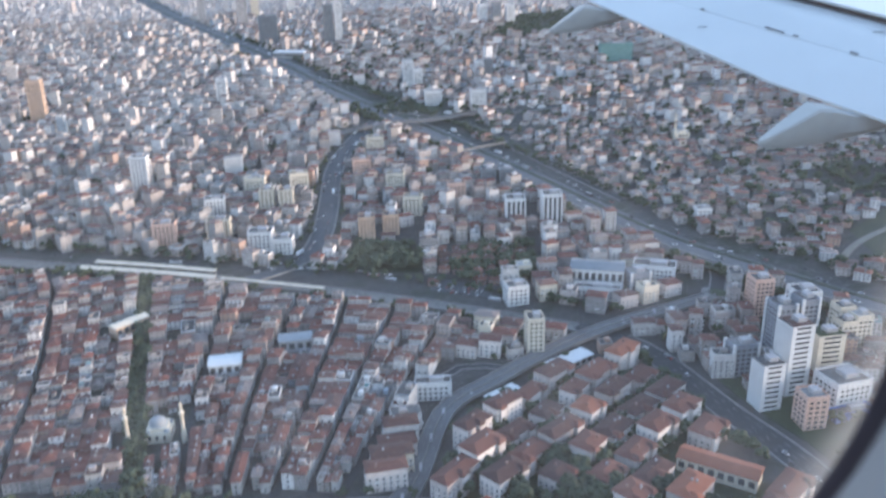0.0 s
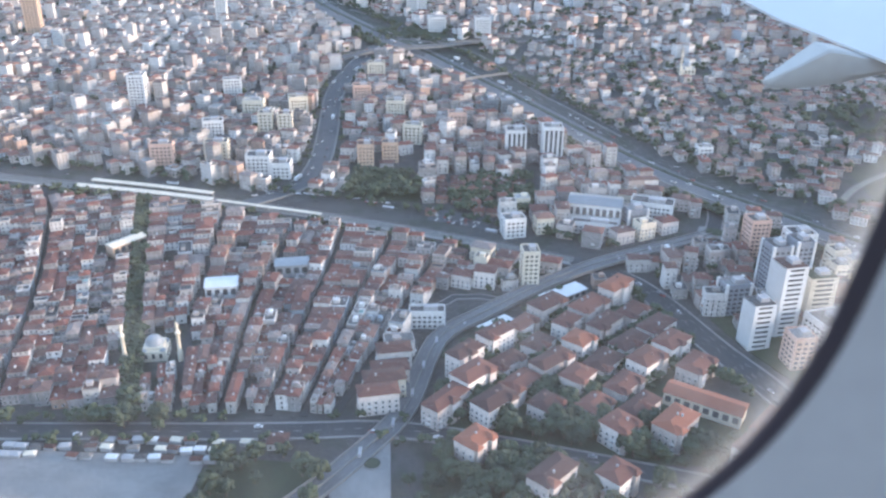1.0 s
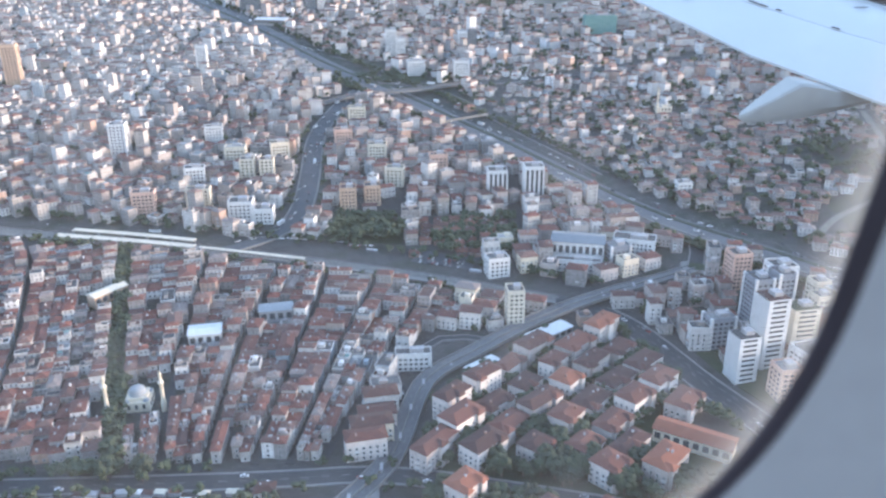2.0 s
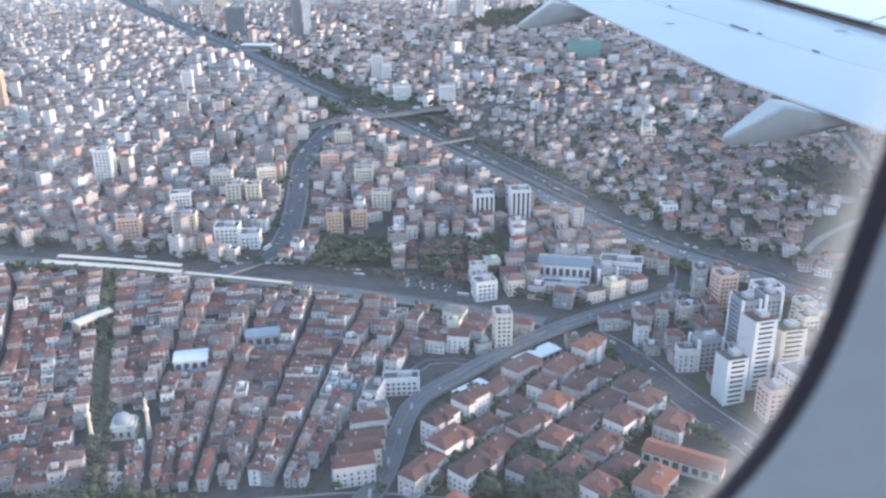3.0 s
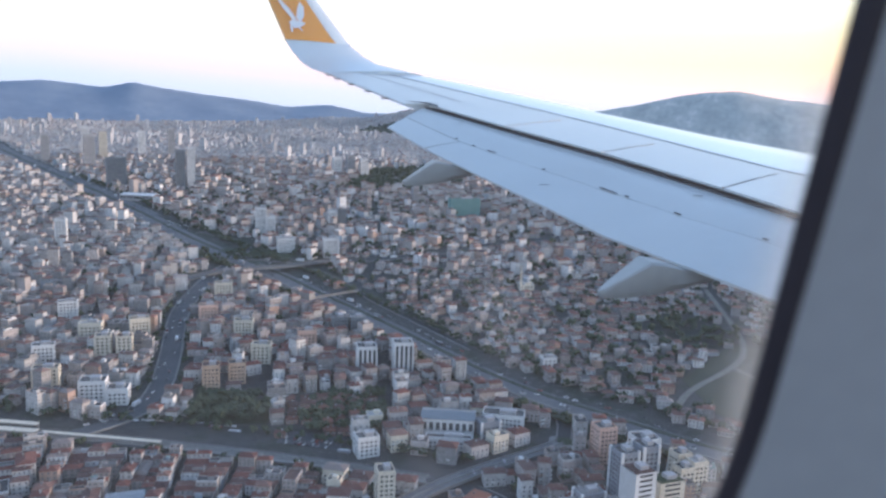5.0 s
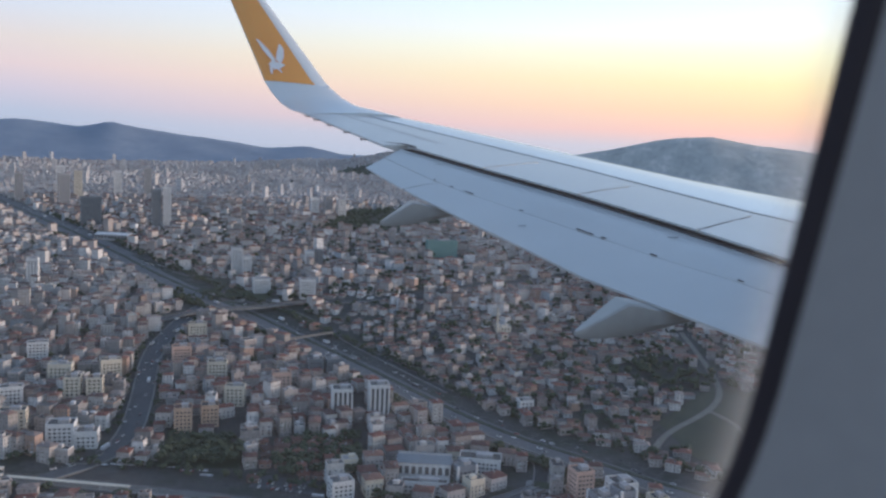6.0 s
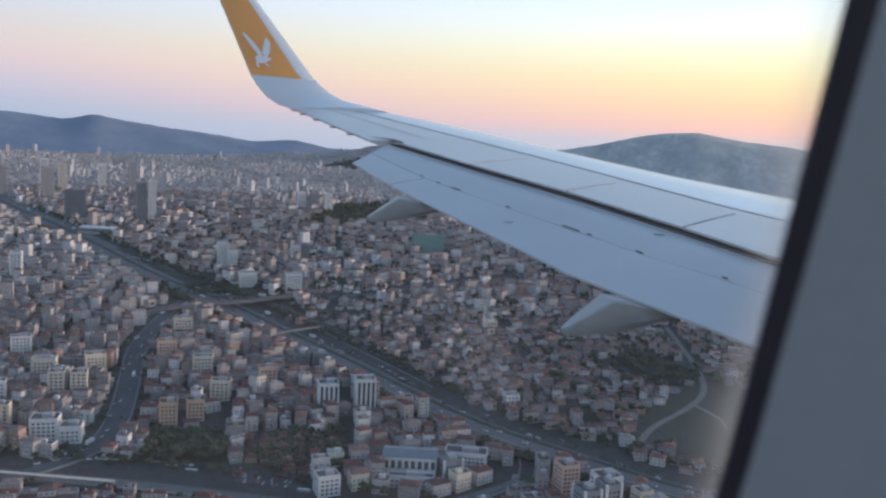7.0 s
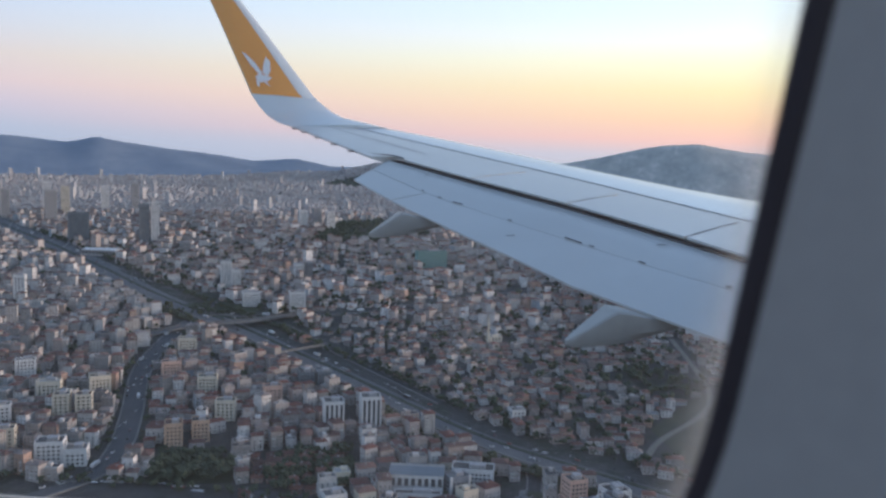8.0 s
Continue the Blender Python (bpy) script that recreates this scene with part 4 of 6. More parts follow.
x, y, tr = jittered(1000, 2050, -32, 42, 11.2, 2.3)
ok = keep(x, y, 8)
x, y, tr = x[ok], y[ok], tr[ok]
k4 = rng.uniform(size=(len(x), 4))
east = x > np.interp(y, [1000, 1110, 1270, 1560, 2050], [-30, -130, -235, -410, -680])
w, d = 8.4 + 4.8 * k4[:, 0] ** 1.5 - 1.4 * east, 7.3 + 2.4 * k4[:, 1] - 0.9 * east
h = np.where(east, 3.5 + 3 * np.floor(k4[:, 2] * 2.5), 6 + 2.8 * np.floor(k4[:, 2] ** 1.5 * 3.4)) + np.where(k4[:, 1] > 0.98, 12, 0)
# beyond the motorway the houses stay low, of many sizes, under redder roofs
big = east & (k4[:, 2] > 0.86)
w, h = np.where(big, w * 1.7, w), np.where(big, h + 5, h)
tl = k4[:, 3] < np.where(east, 0.88, 0.68)
quarter("middle_quarter", "dense city quarter of pale blocks and red-roofed houses", *(a[~east] for a in (x, y, tr, w, d, h, tl)))
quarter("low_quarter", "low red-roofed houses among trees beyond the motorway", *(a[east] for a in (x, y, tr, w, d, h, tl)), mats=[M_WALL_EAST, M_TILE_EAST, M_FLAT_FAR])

x, y, tr = jittered(2050, 4450, -31, 39, 12.4, 3.6)
r0 = np.interp(np.arctan2(x, y), HILL_AZ, HILL_R0)
ok = keep(x, y, 8) & (np.hypot(x, y) < r0 + 150)
x, y, tr = x[ok], y[ok], tr[ok]
k4 = rng.uniform(size=(len(x), 4))
w, d, h = 7.2 + 4.6 * k4[:, 0], 7 + 3 * k4[:, 1], 6 + 6.5 * k4[:, 2] ** 1.6 + np.where(k4[:, 3] > 0.991, 8 + 24 * k4[:, 0], 0)
quarter("far_quarter", "far city blocks reaching the hills, painted pale as by haze", x, y, tr, w, d, h, k4[:, 3] < 0.35, pent=False, mats=[M_PALE_WALL, M_TILE_PALE, M_PALE_ROOF])

# ---------- single buildings that stand out ----------
def tower(name, label, x, y, turn, w, d, h, mat, band=M_GLASS, step=3.1, crown=True, category="building", group="", fins=False, corners=None):
    """A high block: core wall, a window band on each storey, roof slab, parapet, plant room."""
    th = empty(name, x, y, float(ground_z(x, y)), turn, label, category, group)
    bm = bmesh.new()
    box(bm, 0, 0, -2, w, d, h + 2)
    part("wall", bm, mat, th)
    for sx in (-1, 1):
        for sy in (-1, 1):
            bm = bmesh.new()
            box(bm, sx * (w / 2 - 0.35), sy * (d / 2 - 0.35), -2, 0.95 if corners is None else 1.6, 0.95 if corners is None else 1.6, h + 2 + (0 if corners is None else 1.5))
            part("corner_pier", bm, corners or mat, th)
    bm = bmesh.new()
    if fins:
        box(bm, 0, 0, 0, w * 0.13, d + 0.14, h - 3)
    else:
        for ln, along in ((w, True), (d, False)):
            cnt = max(2, int(ln * 0.86 / 3.0))
            for j in range(cnt):
                u = ((j + 0.5) / cnt - 0.5) * ln * 0.86
                if along:
                    box(bm, u, 0, 0, ln * 0.86 / cnt * 0.58, d + 0.14, 1.4)
                else:
                    box(bm, 0, u, 0, w + 0.14, ln * 0.86 / cnt * 0.58, 1.4)
    bm.verts.index_update()
    pane = np.array([v_.co[:] for v_ in bm.verts])
    pane_f = [tuple(v_.index for v_ in f_.verts) for f_ in bm.faces]
    bm.free()
    V, Fc = [], []
    if fins:
        rows = [Vector((w * (-0.36 + 0.24 * j), 0, 1.0)) for j in range(4)]
    else:
        rows = [Vector((0, 0, 1.0 + step * j)) for j in range(int((h - 2.4 - 1.0) / step) + 1)]
    for c in rows:
        k = len(V)
        V += [Vector(p) + c for p in pane]
        Fc += [tuple(k + e for e in f_) for f_ in pane_f]
    tagged(link("glazing", V, Fc, band, parent=th), kind="stuff")
    if crown:
        bm = bmesh.new()
        for px, py, sx, sy in ((0, -d / 2 + 0.2, w, 0.4), (0, d / 2 - 0.2, w, 0.4), (-w / 2 + 0.2, 0, 0.4, d - 0.8), (w / 2 - 0.2, 0, 0.4, d - 0.8)):
            box(bm, px, py, h, sx, sy, 1.2)
        part("parapet", bm, mat, th)
        bm = bmesh.new()
        box(bm, 0.1 * w, 0, h, w * 0.4, d * 0.45, 3.0, bevel=0.1)
        part("plant_room", bm, M_GREY, th)
        bm = bmesh.new()
        box(bm, 0, 0, h, w - 0.9, d - 0.9, 0.15)
        part("roof", bm, M_FLAT, th)
    return th


def hall(name, label, x, y, turn, w, d, h, wall_mat, roof_mat, rise=1.6, category="building"):
    """A long low hall with a shallow gabled roof and a row of glazed bays."""
    th = empty(name, x, y, float(ground_z(x, y)), turn, label, category)
    bm = bmesh.new()
    box(bm, 0, 0, -2, w, d, h + 2)
    part("wall", bm, wall_mat, th)
    W, D, o = w / 2, d / 2, 0.7
    v = [(-W - o, -D - o, h), (W + o, -D - o, h), (W + o, D + o, h), (-W - o, D + o, h), (-W - o, 0, h + rise), (W + o, 0, h + rise),
         (-W - o, -D - o, h - 0.3), (W + o, -D - o, h - 0.3), (W + o, D + o, h - 0.3), (-W - o, D + o, h - 0.3)]
    link("roof", v, [(0, 1, 5, 4), (2, 3, 4, 5), (1, 2, 5), (3, 0, 4), (6, 7, 1, 0), (7, 8, 2, 1), (8, 9, 3, 2), (9, 6, 0, 3)], roof_mat, parent=th)
    n_ = max(2, int(w / 5))
    me = None
    for sy in (-1, 1):
        for j in range(n_):
            if me is None:
                bm = bmesh.new()
                box(bm, 0, 0, 0, w / n_ * 0.62, 0.16, h * 0.45)
                me = bpy.data.meshes.new("window")
                bm.to_mesh(me)
                bm.free()
                me.materials.append(M_GLASS)
            ob = new("window", me)
            ob.parent = th
            ob.matrix_local = Matrix.Translation(((j + 0.5) * w / n_ - W, sy * D, h * 0.32))
    return th


def revolve(name, prof, seg, mat, parent, x=0, y=0, z=0, smooth=True):
    v, f = [], []
    for r, h in prof:
        for j in range(seg):
            a = 2 * math.pi * j / seg
            v.append((x + r * math.cos(a), y + r * math.sin(a), z + h))
    for i in range(len(prof) - 1):
        for j in range(seg):
            j2 = (j + 1) % seg
            f.append((i * seg + j, i * seg + j2, (i + 1) * seg + j2, (i + 1) * seg + j))
    ob = link(name, v, f, mat, parent=parent, smooth=smooth)
    return ob


M_LEAD = noisy("lead_sheet", [(0.3, (0.20, 0.22, 0.235)), (0.7, (0.30, 0.32, 0.335))], 0.4, 0.6, 0.1, fine=8)


def mosque(x, y, turn, size, minarets, label):
    th = empty("mosque", x, y, float(ground_z(x, y)), turn, label, "mosque")
    s_ = size
    bm = bmesh.new()
    box(bm, 0, 0, -1.5, s_, s_, s_ * 0.42 + 1.5)
    box(bm, 0, 0, s_ * 0.42, s_ * 0.78, s_ * 0.78, s_ * 0.14)
    part("wall", bm, M_CREAM, th)
    prof = [(s_ * 0.34, s_ * 0.56), (s_ * 0.34, s_ * 0.64)] + [(s_ * 0.33 * math.cos(radians(a)), s_ * 0.64 + s_ * 0.27 * math.sin(radians(a))) for a in range(0, 90, 12)] + [(0.05, s_ * 0.92)]
    revolve("dome", prof, 20, M_LEAD, th)
    for sx, sy in ((-1, -1), (1, -1), (1, 1), (-1, 1)):
        r = s_ * 0.13
        revolve("small_dome", [(r * math.cos(radians(a)), s_ * 0.42 + r * math.sin(radians(a))) for a in (0, 20, 40, 60, 80)] + [(0.02, s_ * 0.42 + r)], 12, M_LEAD, th, sx * s_ * 0.36, sy * s_ * 0.36)
    for mx, my in minarets:
        h = 26 if s_ < 15 else 30
        revolve("minaret", [(1.5, 0), (1.5, 6), (1.1, 8), (1.05, h * 0.68), (1.7, h * 0.70), (1.7, h * 0.73), (0.95, h * 0.73), (0.9, h * 0.88), (1.1, h * 0.885), (0.05, h)], 12, M_CREAM, th, mx, my)
    for sd in range(4):
        for j in (-1, 0, 1):
            bm = bmesh.new()
            box(bm, j * s_ * 0.28, -s_ / 2, 2.0, s_ * 0.11, 0.2, s_ * 0.2)
            bm.transform(Matrix.Rotation(sd * math.pi / 2, 4, "Z"))
            part("window", bm, M_GLASS, th)
    return th


tower("tower_block", "tall grey tower block with window bands", -440, 1779, 0.3, 22, 20, 70, M_GREY)
tower("tower_block", "tall dark glazed tower beside a pale one", -226, 1532, 0.2, 16, 20, 68, M_DARK)
tower("tower_block", "tall pale tower beside a dark one", -208, 1534, 0.2, 13, 20, 72, M_WHITE)
tower("office_block", "blue-grey glazed office block", -336, 1537, 0.2, 34, 22, 50, M_DARK)
for tx, ty, th_, tm in ((-560, 1900, 60, M_GREY), (-500, 1990, 74, M_WHITE), (-455, 1960, 66, M_CREAM), (-395, 2080, 62, M_WHITE), (-330, 2100, 70, M_GREY), (60, 1790, 40, M_WHITE), (90, 1800, 44, M_GREY), (118, 1790, 38, M_WHITE)):
    tower("tower_block", "far slender high-rise block with pale cladding", tx, ty, 0.25, 17, 16, th_, tm, group="far high-rises")
hall("exhibition_hall", "low hall with a broad white roof", -270, 1400, -0.25, 54, 30, 9, M_GREY, M_WHITE)
tower("office_block", "white stepped office tower", -66, 1189, 0.1, 15, 16, 36, M_WHITE)
tower("office_block", "white lower wing of the stepped office tower", -52, 1186, 0.1, 12, 16, 25, M_WHITE)
tower("office_block", "white office block with dark window bands", -29, 1096, 0.15, 22, 16, 17, M_WHITE)
tower("office_block", "grey block with dark glazed front", 36, 1231, 0.1, 13, 14, 24, M_WHITE)
tower("office_block", "dark glazed block beside a white one", 50, 1231, 0.1, 12, 14, 26, M_DARK)
tower("wrapped_building", "broad building wrapped in green netting", 252, 1317, 0.1, 50, 16, 26, M_TEAL, band=M_TEAL)
mosque(256, 928, 0.2, 15, ((-11, -8),), "small mosque with a grey dome and one minaret")
tower("apartment_tower", "white apartment tower with vertical fins", 52, 700, 0.05, 17, 16, 26, M_WHITE, group="white twin towers", fins=True)
tower("apartment_tower", "white apartment tower with vertical fins", 84, 700, 0.05, 17, 16, 29, M_WHITE, group="white twin towers", fins=True)
hall("office_block", "modern office building with a dark sloping roof and white frame", 108, 592, -0.22, 40, 22, 13, M_WHITE, M_DARK, 2.4)
tower("office_block", "glazed modern office cube with a dark roof", 136, 581, 0.25, 16, 14, 12, M_SLATE, corners=M_WHITE)
tower("office_block", "white office wing with dark glazing and terraces", 152, 594, -0.3, 32, 16, 11, M_WHITE)
tower("office_block", "low front wing with window strips", 104, 566, -0.22, 34, 9, 8, M_WHITE)
tower("white_block", "small white block with dark windows", 218, 700, 0.1, 13, 11, 10, M_WHITE)
tower("apartment_tower", "ochre apartment tower beside its twin", -78, 677, 0.1, 14, 14, 20, M_ORANGE, group="ochre towers")
tower("apartment_tower", "ochre apartment tower beside its twin", -58, 689, 0.1, 14, 13, 17, M_ORANGE, group="ochre towers")
for tx, ty, tw, th_, tm, rot in ((-205, 672, 20, 19, M_CREAM, 0.1), (-222, 724, 18, 17, M_WHITE, 0.2), (-196, 776, 20, 18, M_CREAM, 0.05), (-248, 660, 19, 20, M_PINK, 0.15), (-156, 790, 18, 18, M_CREAM, 0.3),
                                 (-98, 832, 18, 17, M_PINK, 0.2), (-90, 905, 19, 17, M_CREAM, 0.1), (-230, 830, 18, 19, M_WHITE, 0.2), (-40, 730, 17, 17, M_CREAM, -0.1), (0, 760, 17, 18, M_PINK, 0.1), (-60, 790, 18, 17, M_CREAM, 0.0)):
    tower("apartment_slab", "plain %s apartment slab above lower houses" % ("white" if tm == M_WHITE else "salmon" if tm == M_PINK else "cream"), tx, ty, rot, tw, 11, th_, tm, group="apartment slabs")
tower("apartment_tower", "tall orange apartment tower above the dense quarter", -509, 1000, 0.2, 17, 15, 52, M_ORANGE)
tower("apartment_tower", "slender white high-rise west of the interchange", -306, 1088, 0.1, 13, 13, 36, M_WHITE)
tower("office_block", "white office slab with dark window rows", -16, 440, 0.05, 22, 9, 11, M_WHITE)
tower("apartment_tower", "cream apartment tower by the viaduct", 50, 492, 0.1, 11, 13, 26, M_CREAM)
hall("school_hall", "long cream school building with a bright red tiled roof", 132, 358, -0.55, 40, 13, 8, M_CREAM, M_NEWTILE, 2.2)
tower("office_block", "white cubic office building beyond the railway", 43, 562, 0.25, 16, 13, 14, M_WHITE)
mosque(-170, 400, 0.15, 14.5, ((-15, -8), (15, -8)), "grey-domed mosque with two cream minarets")
hall("market_hall", "white flat hall below the viaduct", 70, 472, 0.66, 34, 11, 6, M_GREY, M_WHITE, 0.5)
hall("market_hall", "white flat hall below the viaduct", 26, 434, 0.72, 22, 8, 6, M_WHITE, M_WHITE, 0.4)
tower("white_complex", "white complex with terraced roofs by the railway", -165, 654, 0.05, 20, 16, 17, M_WHITE)
tower("white_complex", "lower white wing of a terraced complex", -146, 652, 0.05, 16, 15, 12, M_WHITE)
for tx, lab in ((-176, "cream apartment tower of a pair"), (-158, "cream apartment tower of a pair")):
    tower("apartment_tower", lab, tx, 735, 0.1, 13, 13, 22, M_CREAM, group="cream towers")
tower("apartment_tower", "grey-white apartment tower above low blocks", -313, 792, 0.1, 16, 14, 32, M_WHITE)
tower("office_block", "dark glazed office block with a flat roof", 32, 806, 0.1, 15, 16, 14, M_DARK)
tower("office_block", "dark glazed office block with a flat roof", 50, 806, 0.1, 15, 16, 14, M_DARK)


def banded_tower(label, x, y, turn, w, d, floors, mat, roof_mat=M_FLAT, step=3.2, base=None):
    """A slab block whose storeys read as pale balcony bands between strips of dark glazing."""
    h = floors * step
    th = empty("apartment_tower", x, y, float(ground_z(x, y)), turn, label, "building", "high-rises by the road")
    bm = bmesh.new()
    box(bm, 0, 0, -2, w - 0.9, d - 0.9, h + 2)
    part("glazing", bm, M_GLASS, th)
    for sx in (-1, 1):
        bm = bmesh.new()
        box(bm, sx * (w / 2 - w * 0.09), 0, -2, w * 0.18, d - 0.1, h + 2.6)
        part("stair_core", bm, mat, th)
    for k in range(floors + 1):
        bm = bmesh.new()
        box(bm, 0, 0, k * step - 0.3, w, d, 1.55 if k < floors else 0.9, bevel=0.06)
        part("balcony_band", bm, mat, th)
    bm = bmesh.new()
    box(bm, 0, 0, h + 0.6, w - 0.8, d - 0.8, 0.3)
    part("roof", bm, roof_mat, th)
    bm = bmesh.new()
    box(bm, w * 0.1, 0, h + 0.8, w * 0.4, d * 0.45, 2.6, bevel=0.1)
    part("plant_room", bm, M_GREY, th)
    if base:
        bm = bmesh.new()
        box(bm, 0, 0, -2, w + 5, d + 4, 6.5, bevel=0.1)
        part("podium", bm, base, th)
    return th


tower("apartment_tower", "blue-grey glazed high-rise with white corner piers", 206, 482, 0.2, 13, 15, 36, M_SLATE, corners=M_WHITE, group="high-rises by the road")
tower("apartment_tower", "blue-grey glazed high-rise beside its twin", 222, 486, 0.2, 12, 15, 37, M_SLATE, corners=M_WHITE, group="high-rises by the road")
tower("apartment_tower", "blue-grey block with white corner piers", 176, 462, 0.2, 17, 12, 20, M_SLATE, corners=M_WHITE, group="high-rises by the road")
banded_tower("tall white apartment tower with balcony bands and a brown roof", 198, 440, 0.25, 15, 15, 14, M_WHITE, M_REDTILE)
banded_tower("white banded apartment tower beside a taller one", 178, 424, 0.25, 14, 13, 9, M_WHITE)
banded_tower("white banded block with a green roof terrace", 224, 456, 0.2, 18, 14, 9, M_CREAM, M_PARK)
tower("office_block", "broad white office cube on a blue base", 222, 424, 0.3, 24, 20, 18, M_WHITE)
tower("shop_podium", "low blue-clad shop front below a white cube", 222, 409, 0.3, 26, 8, 5, M_BLUE)
tower("apartment_tower", "salmon apartment block beside the wide road", 196, 404, 0.15, 13, 13, 20, M_PINK, group="high-rises by the road")
for tx, ty in ((246, 478), (258, 484), (252, 496)):
    tower("apartment_tower", "cream apartment tower in a cluster of three", tx, ty, 0.2, 11, 11, 24, M_CREAM, group="cream tower cluster")
tower("apartment_tower", "salmon high-rise near the roundabout", 212, 536, 0.15, 14, 14, 26, M_PINK, group="high-rises by the road")
tower("office_block", "white office tower with a green roof terrace", 236, 520, 0.15, 17, 16, 24, M_WHITE)
tower("apartment_tower", "white tower with dark strips", 30, 1071, 0.1, 20, 14, 24, M_WHITE)
hall("depot", "long cream shed with a gabled roof", -230, 520, 0.95, 26, 9, 8, M_ORANGE, M_CREAM, 1.5)
hall("bazaar_roof", "white-roofed market building in the old town", -150, 470, 0.2, 20, 14, 9, M_WHITE, M_WHITE, 0.8)
hall("bazaar_roof", "pale blue-grey flat market roof", -110, 500, 0.2, 22, 12, 9, M_GREY, M_LEAD, 0.6)


def footbridge(x, y, turn, length):
    """A steel footbridge over a road: deck, two parapets, two stair towers with steps."""
    th = empty("footbridge", x, y, float(ground_z(x, y)), turn, "narrow pale steel footbridge over the road", "bridge", "footbridges")
    bm = bmesh.new()
    box(bm, 0, 0, 6.0, length, 3.0, 0.5)
    part("deck", bm, M_PALE, th)
    for sy in (-1.5, 1.5):
        bm = bmesh.new()
        box(bm, 0, sy, 6.5, length, 0.12, 1.1)
        part("parapet", bm, M_PALE, th)
    for sx in (-1, 1):
        bm = bmesh.new()
        box(bm, sx * (length / 2 - 1), 0, -1.5, 1.0, 2.0, 7.5)
        part("pier", bm, M_GREY, th)
        bm = bmesh.new()
        for k in range(14):
            box(bm, sx * (length / 2 - 0.8), 1.9 + 0.75 * k, 6.2 - 0.45 * k, 2.2, 0.8, 0.25)
        part("stair", bm, M_PALE, th)


for fx, fy, ft, fl in ((-158, 832, 0.15, 30), (-160, 690, 0.1, 30), (30, 897, 0.61, 64)):
    footbridge(fx, fy, ft, fl)


def platform_roof(line, off, width, lab):
    p = spaced(line, 9)
    s_ = sideways(p)
    c = p + s_ * off
    th = empty("platform_roof", *c[len(c) // 2], float(ground_z(*c[len(c) // 2])), 0, lab, "canopy", "station canopies")
    slab = ribbon("roof", [tuple(q) for q in c], -width / 2, width / 2, 5.0, M_CREAM, thick=0.5)
    slab.parent, slab.matrix_parent_inverse = th, th.matrix_world.inverted()
    bm = bmesh.new()
    box(bm, 0, 0, 0, 0.5, 0.5, 5.0)
    me = bpy.data.meshes.new("post")
    bm.to_mesh(me)
    bm.free()
    me.materials.append(M_GREY)
    for q in c[::2]:
        o = new("post", me)
        o.parent, o.matrix_parent_inverse = th, th.matrix_world.inverted()
        o.matrix_basis = Matrix.Translation((*q, float(ground_z(*q))))


platform_roof([(-300, 615), (-240, 610), (-188, 602)], 8.0, 6.5, "long pale station platform canopy beside the railway")
platform_roof([(-292, 615), (-240, 610), (-192, 602)], -2.8, 5.5, "long pale station platform canopy between the tracks")
platform_roof([(-184, 602), (-150, 596), (-100, 586)], 9.0, 3.5, "narrow pale platform canopy beside the railway")


# ---------- shore square, park, roundabouts ----------
def sheet(name, poly, lift, mat, label, category):
    n_ = len(poly)
    v = [(x_, y_, float(ground_z(x_, y_)) + lift) for x_, y_ in poly] + [(x_, y_, float(ground_z(x_, y_)) - 0.5) for x_, y_ in poly]
    f = [tuple(range(n_))] + [(n_ + j, n_ + (j + 1) % n_, (j + 1) % n_, j) for j in range(n_)]
    ob = link(name, v, f, mat)
    bm = bmesh.new()
    bm.from_mesh(ob.data)
    bmesh.ops.recalc_face_normals(bm, faces=bm.faces)
    bm.to_mesh(ob.data)
    bm.free()
    return tagged(ob, label, category, kind="structure")


sheet("pavement", [(-420, 230), (-118, 250), (-116, 312), (-420, 312)], 0.2, M_PALE, "broad grey paved square by the shore", "pavement")
sheet("lawn", [(-114, 250), (-60, 250), (-56, 308), (-114, 312)], 0.2, M_PARK, "dark green park lawn", "lawn")
sheet("lawn", [(-12, 250), (60, 250), (60, 306), (-12, 312)], 0.2, M_PARK, "dark green park lawn among trees", "lawn")
sheet("lawn", [(-2, 405), (30, 436), (78, 478), (106, 480), (128, 405), (150, 345), (146, 312), (0, 318)], 0.12, M_PARK, "dark gardens between apartment houses", "lawn")
sheet("lawn", [(160, 452), (170, 424), (189, 386), (205, 334), (214, 272), (300, 260), (320, 400), (236, 470)], 0.12, M_PARK, "dark gardens round the high-rises", "lawn")
sheet("field", FIELD, 0.15, M_GRASS, "open rough grass land crossed by tracks", "field")
sheet("lawn", GREEN_A, 0.2, M_PARK, "green verge inside the interchange", "lawn")
sheet("lawn", GREEN_B, 0.2, M_PARK, "green square full of trees", "lawn")
sheet("pavement", PLAZA, 0.25, M_ROAD, "grey paved car park beside the railway", "pavement")
for rx, ry, rr, lab in ((194, 565, 13, "round traffic island with a green middle"),):
    z_ = float(ground_z(rx, ry)) + 0.62
    isl = empty("roundabout", rx, ry, z_, 0, lab, "roundabout", kind="structure")
    revolve("paving", [(rr, -0.9), (rr, 0), (rr * 0.62, 0.0)], 28, M_PALE, isl, smooth=False)
    revolve("lawn", [(rr * 0.62, 0.0), (rr * 0.6, 0.25), (0.02, 0.35)], 28, M_PARK, isl, smooth=False)

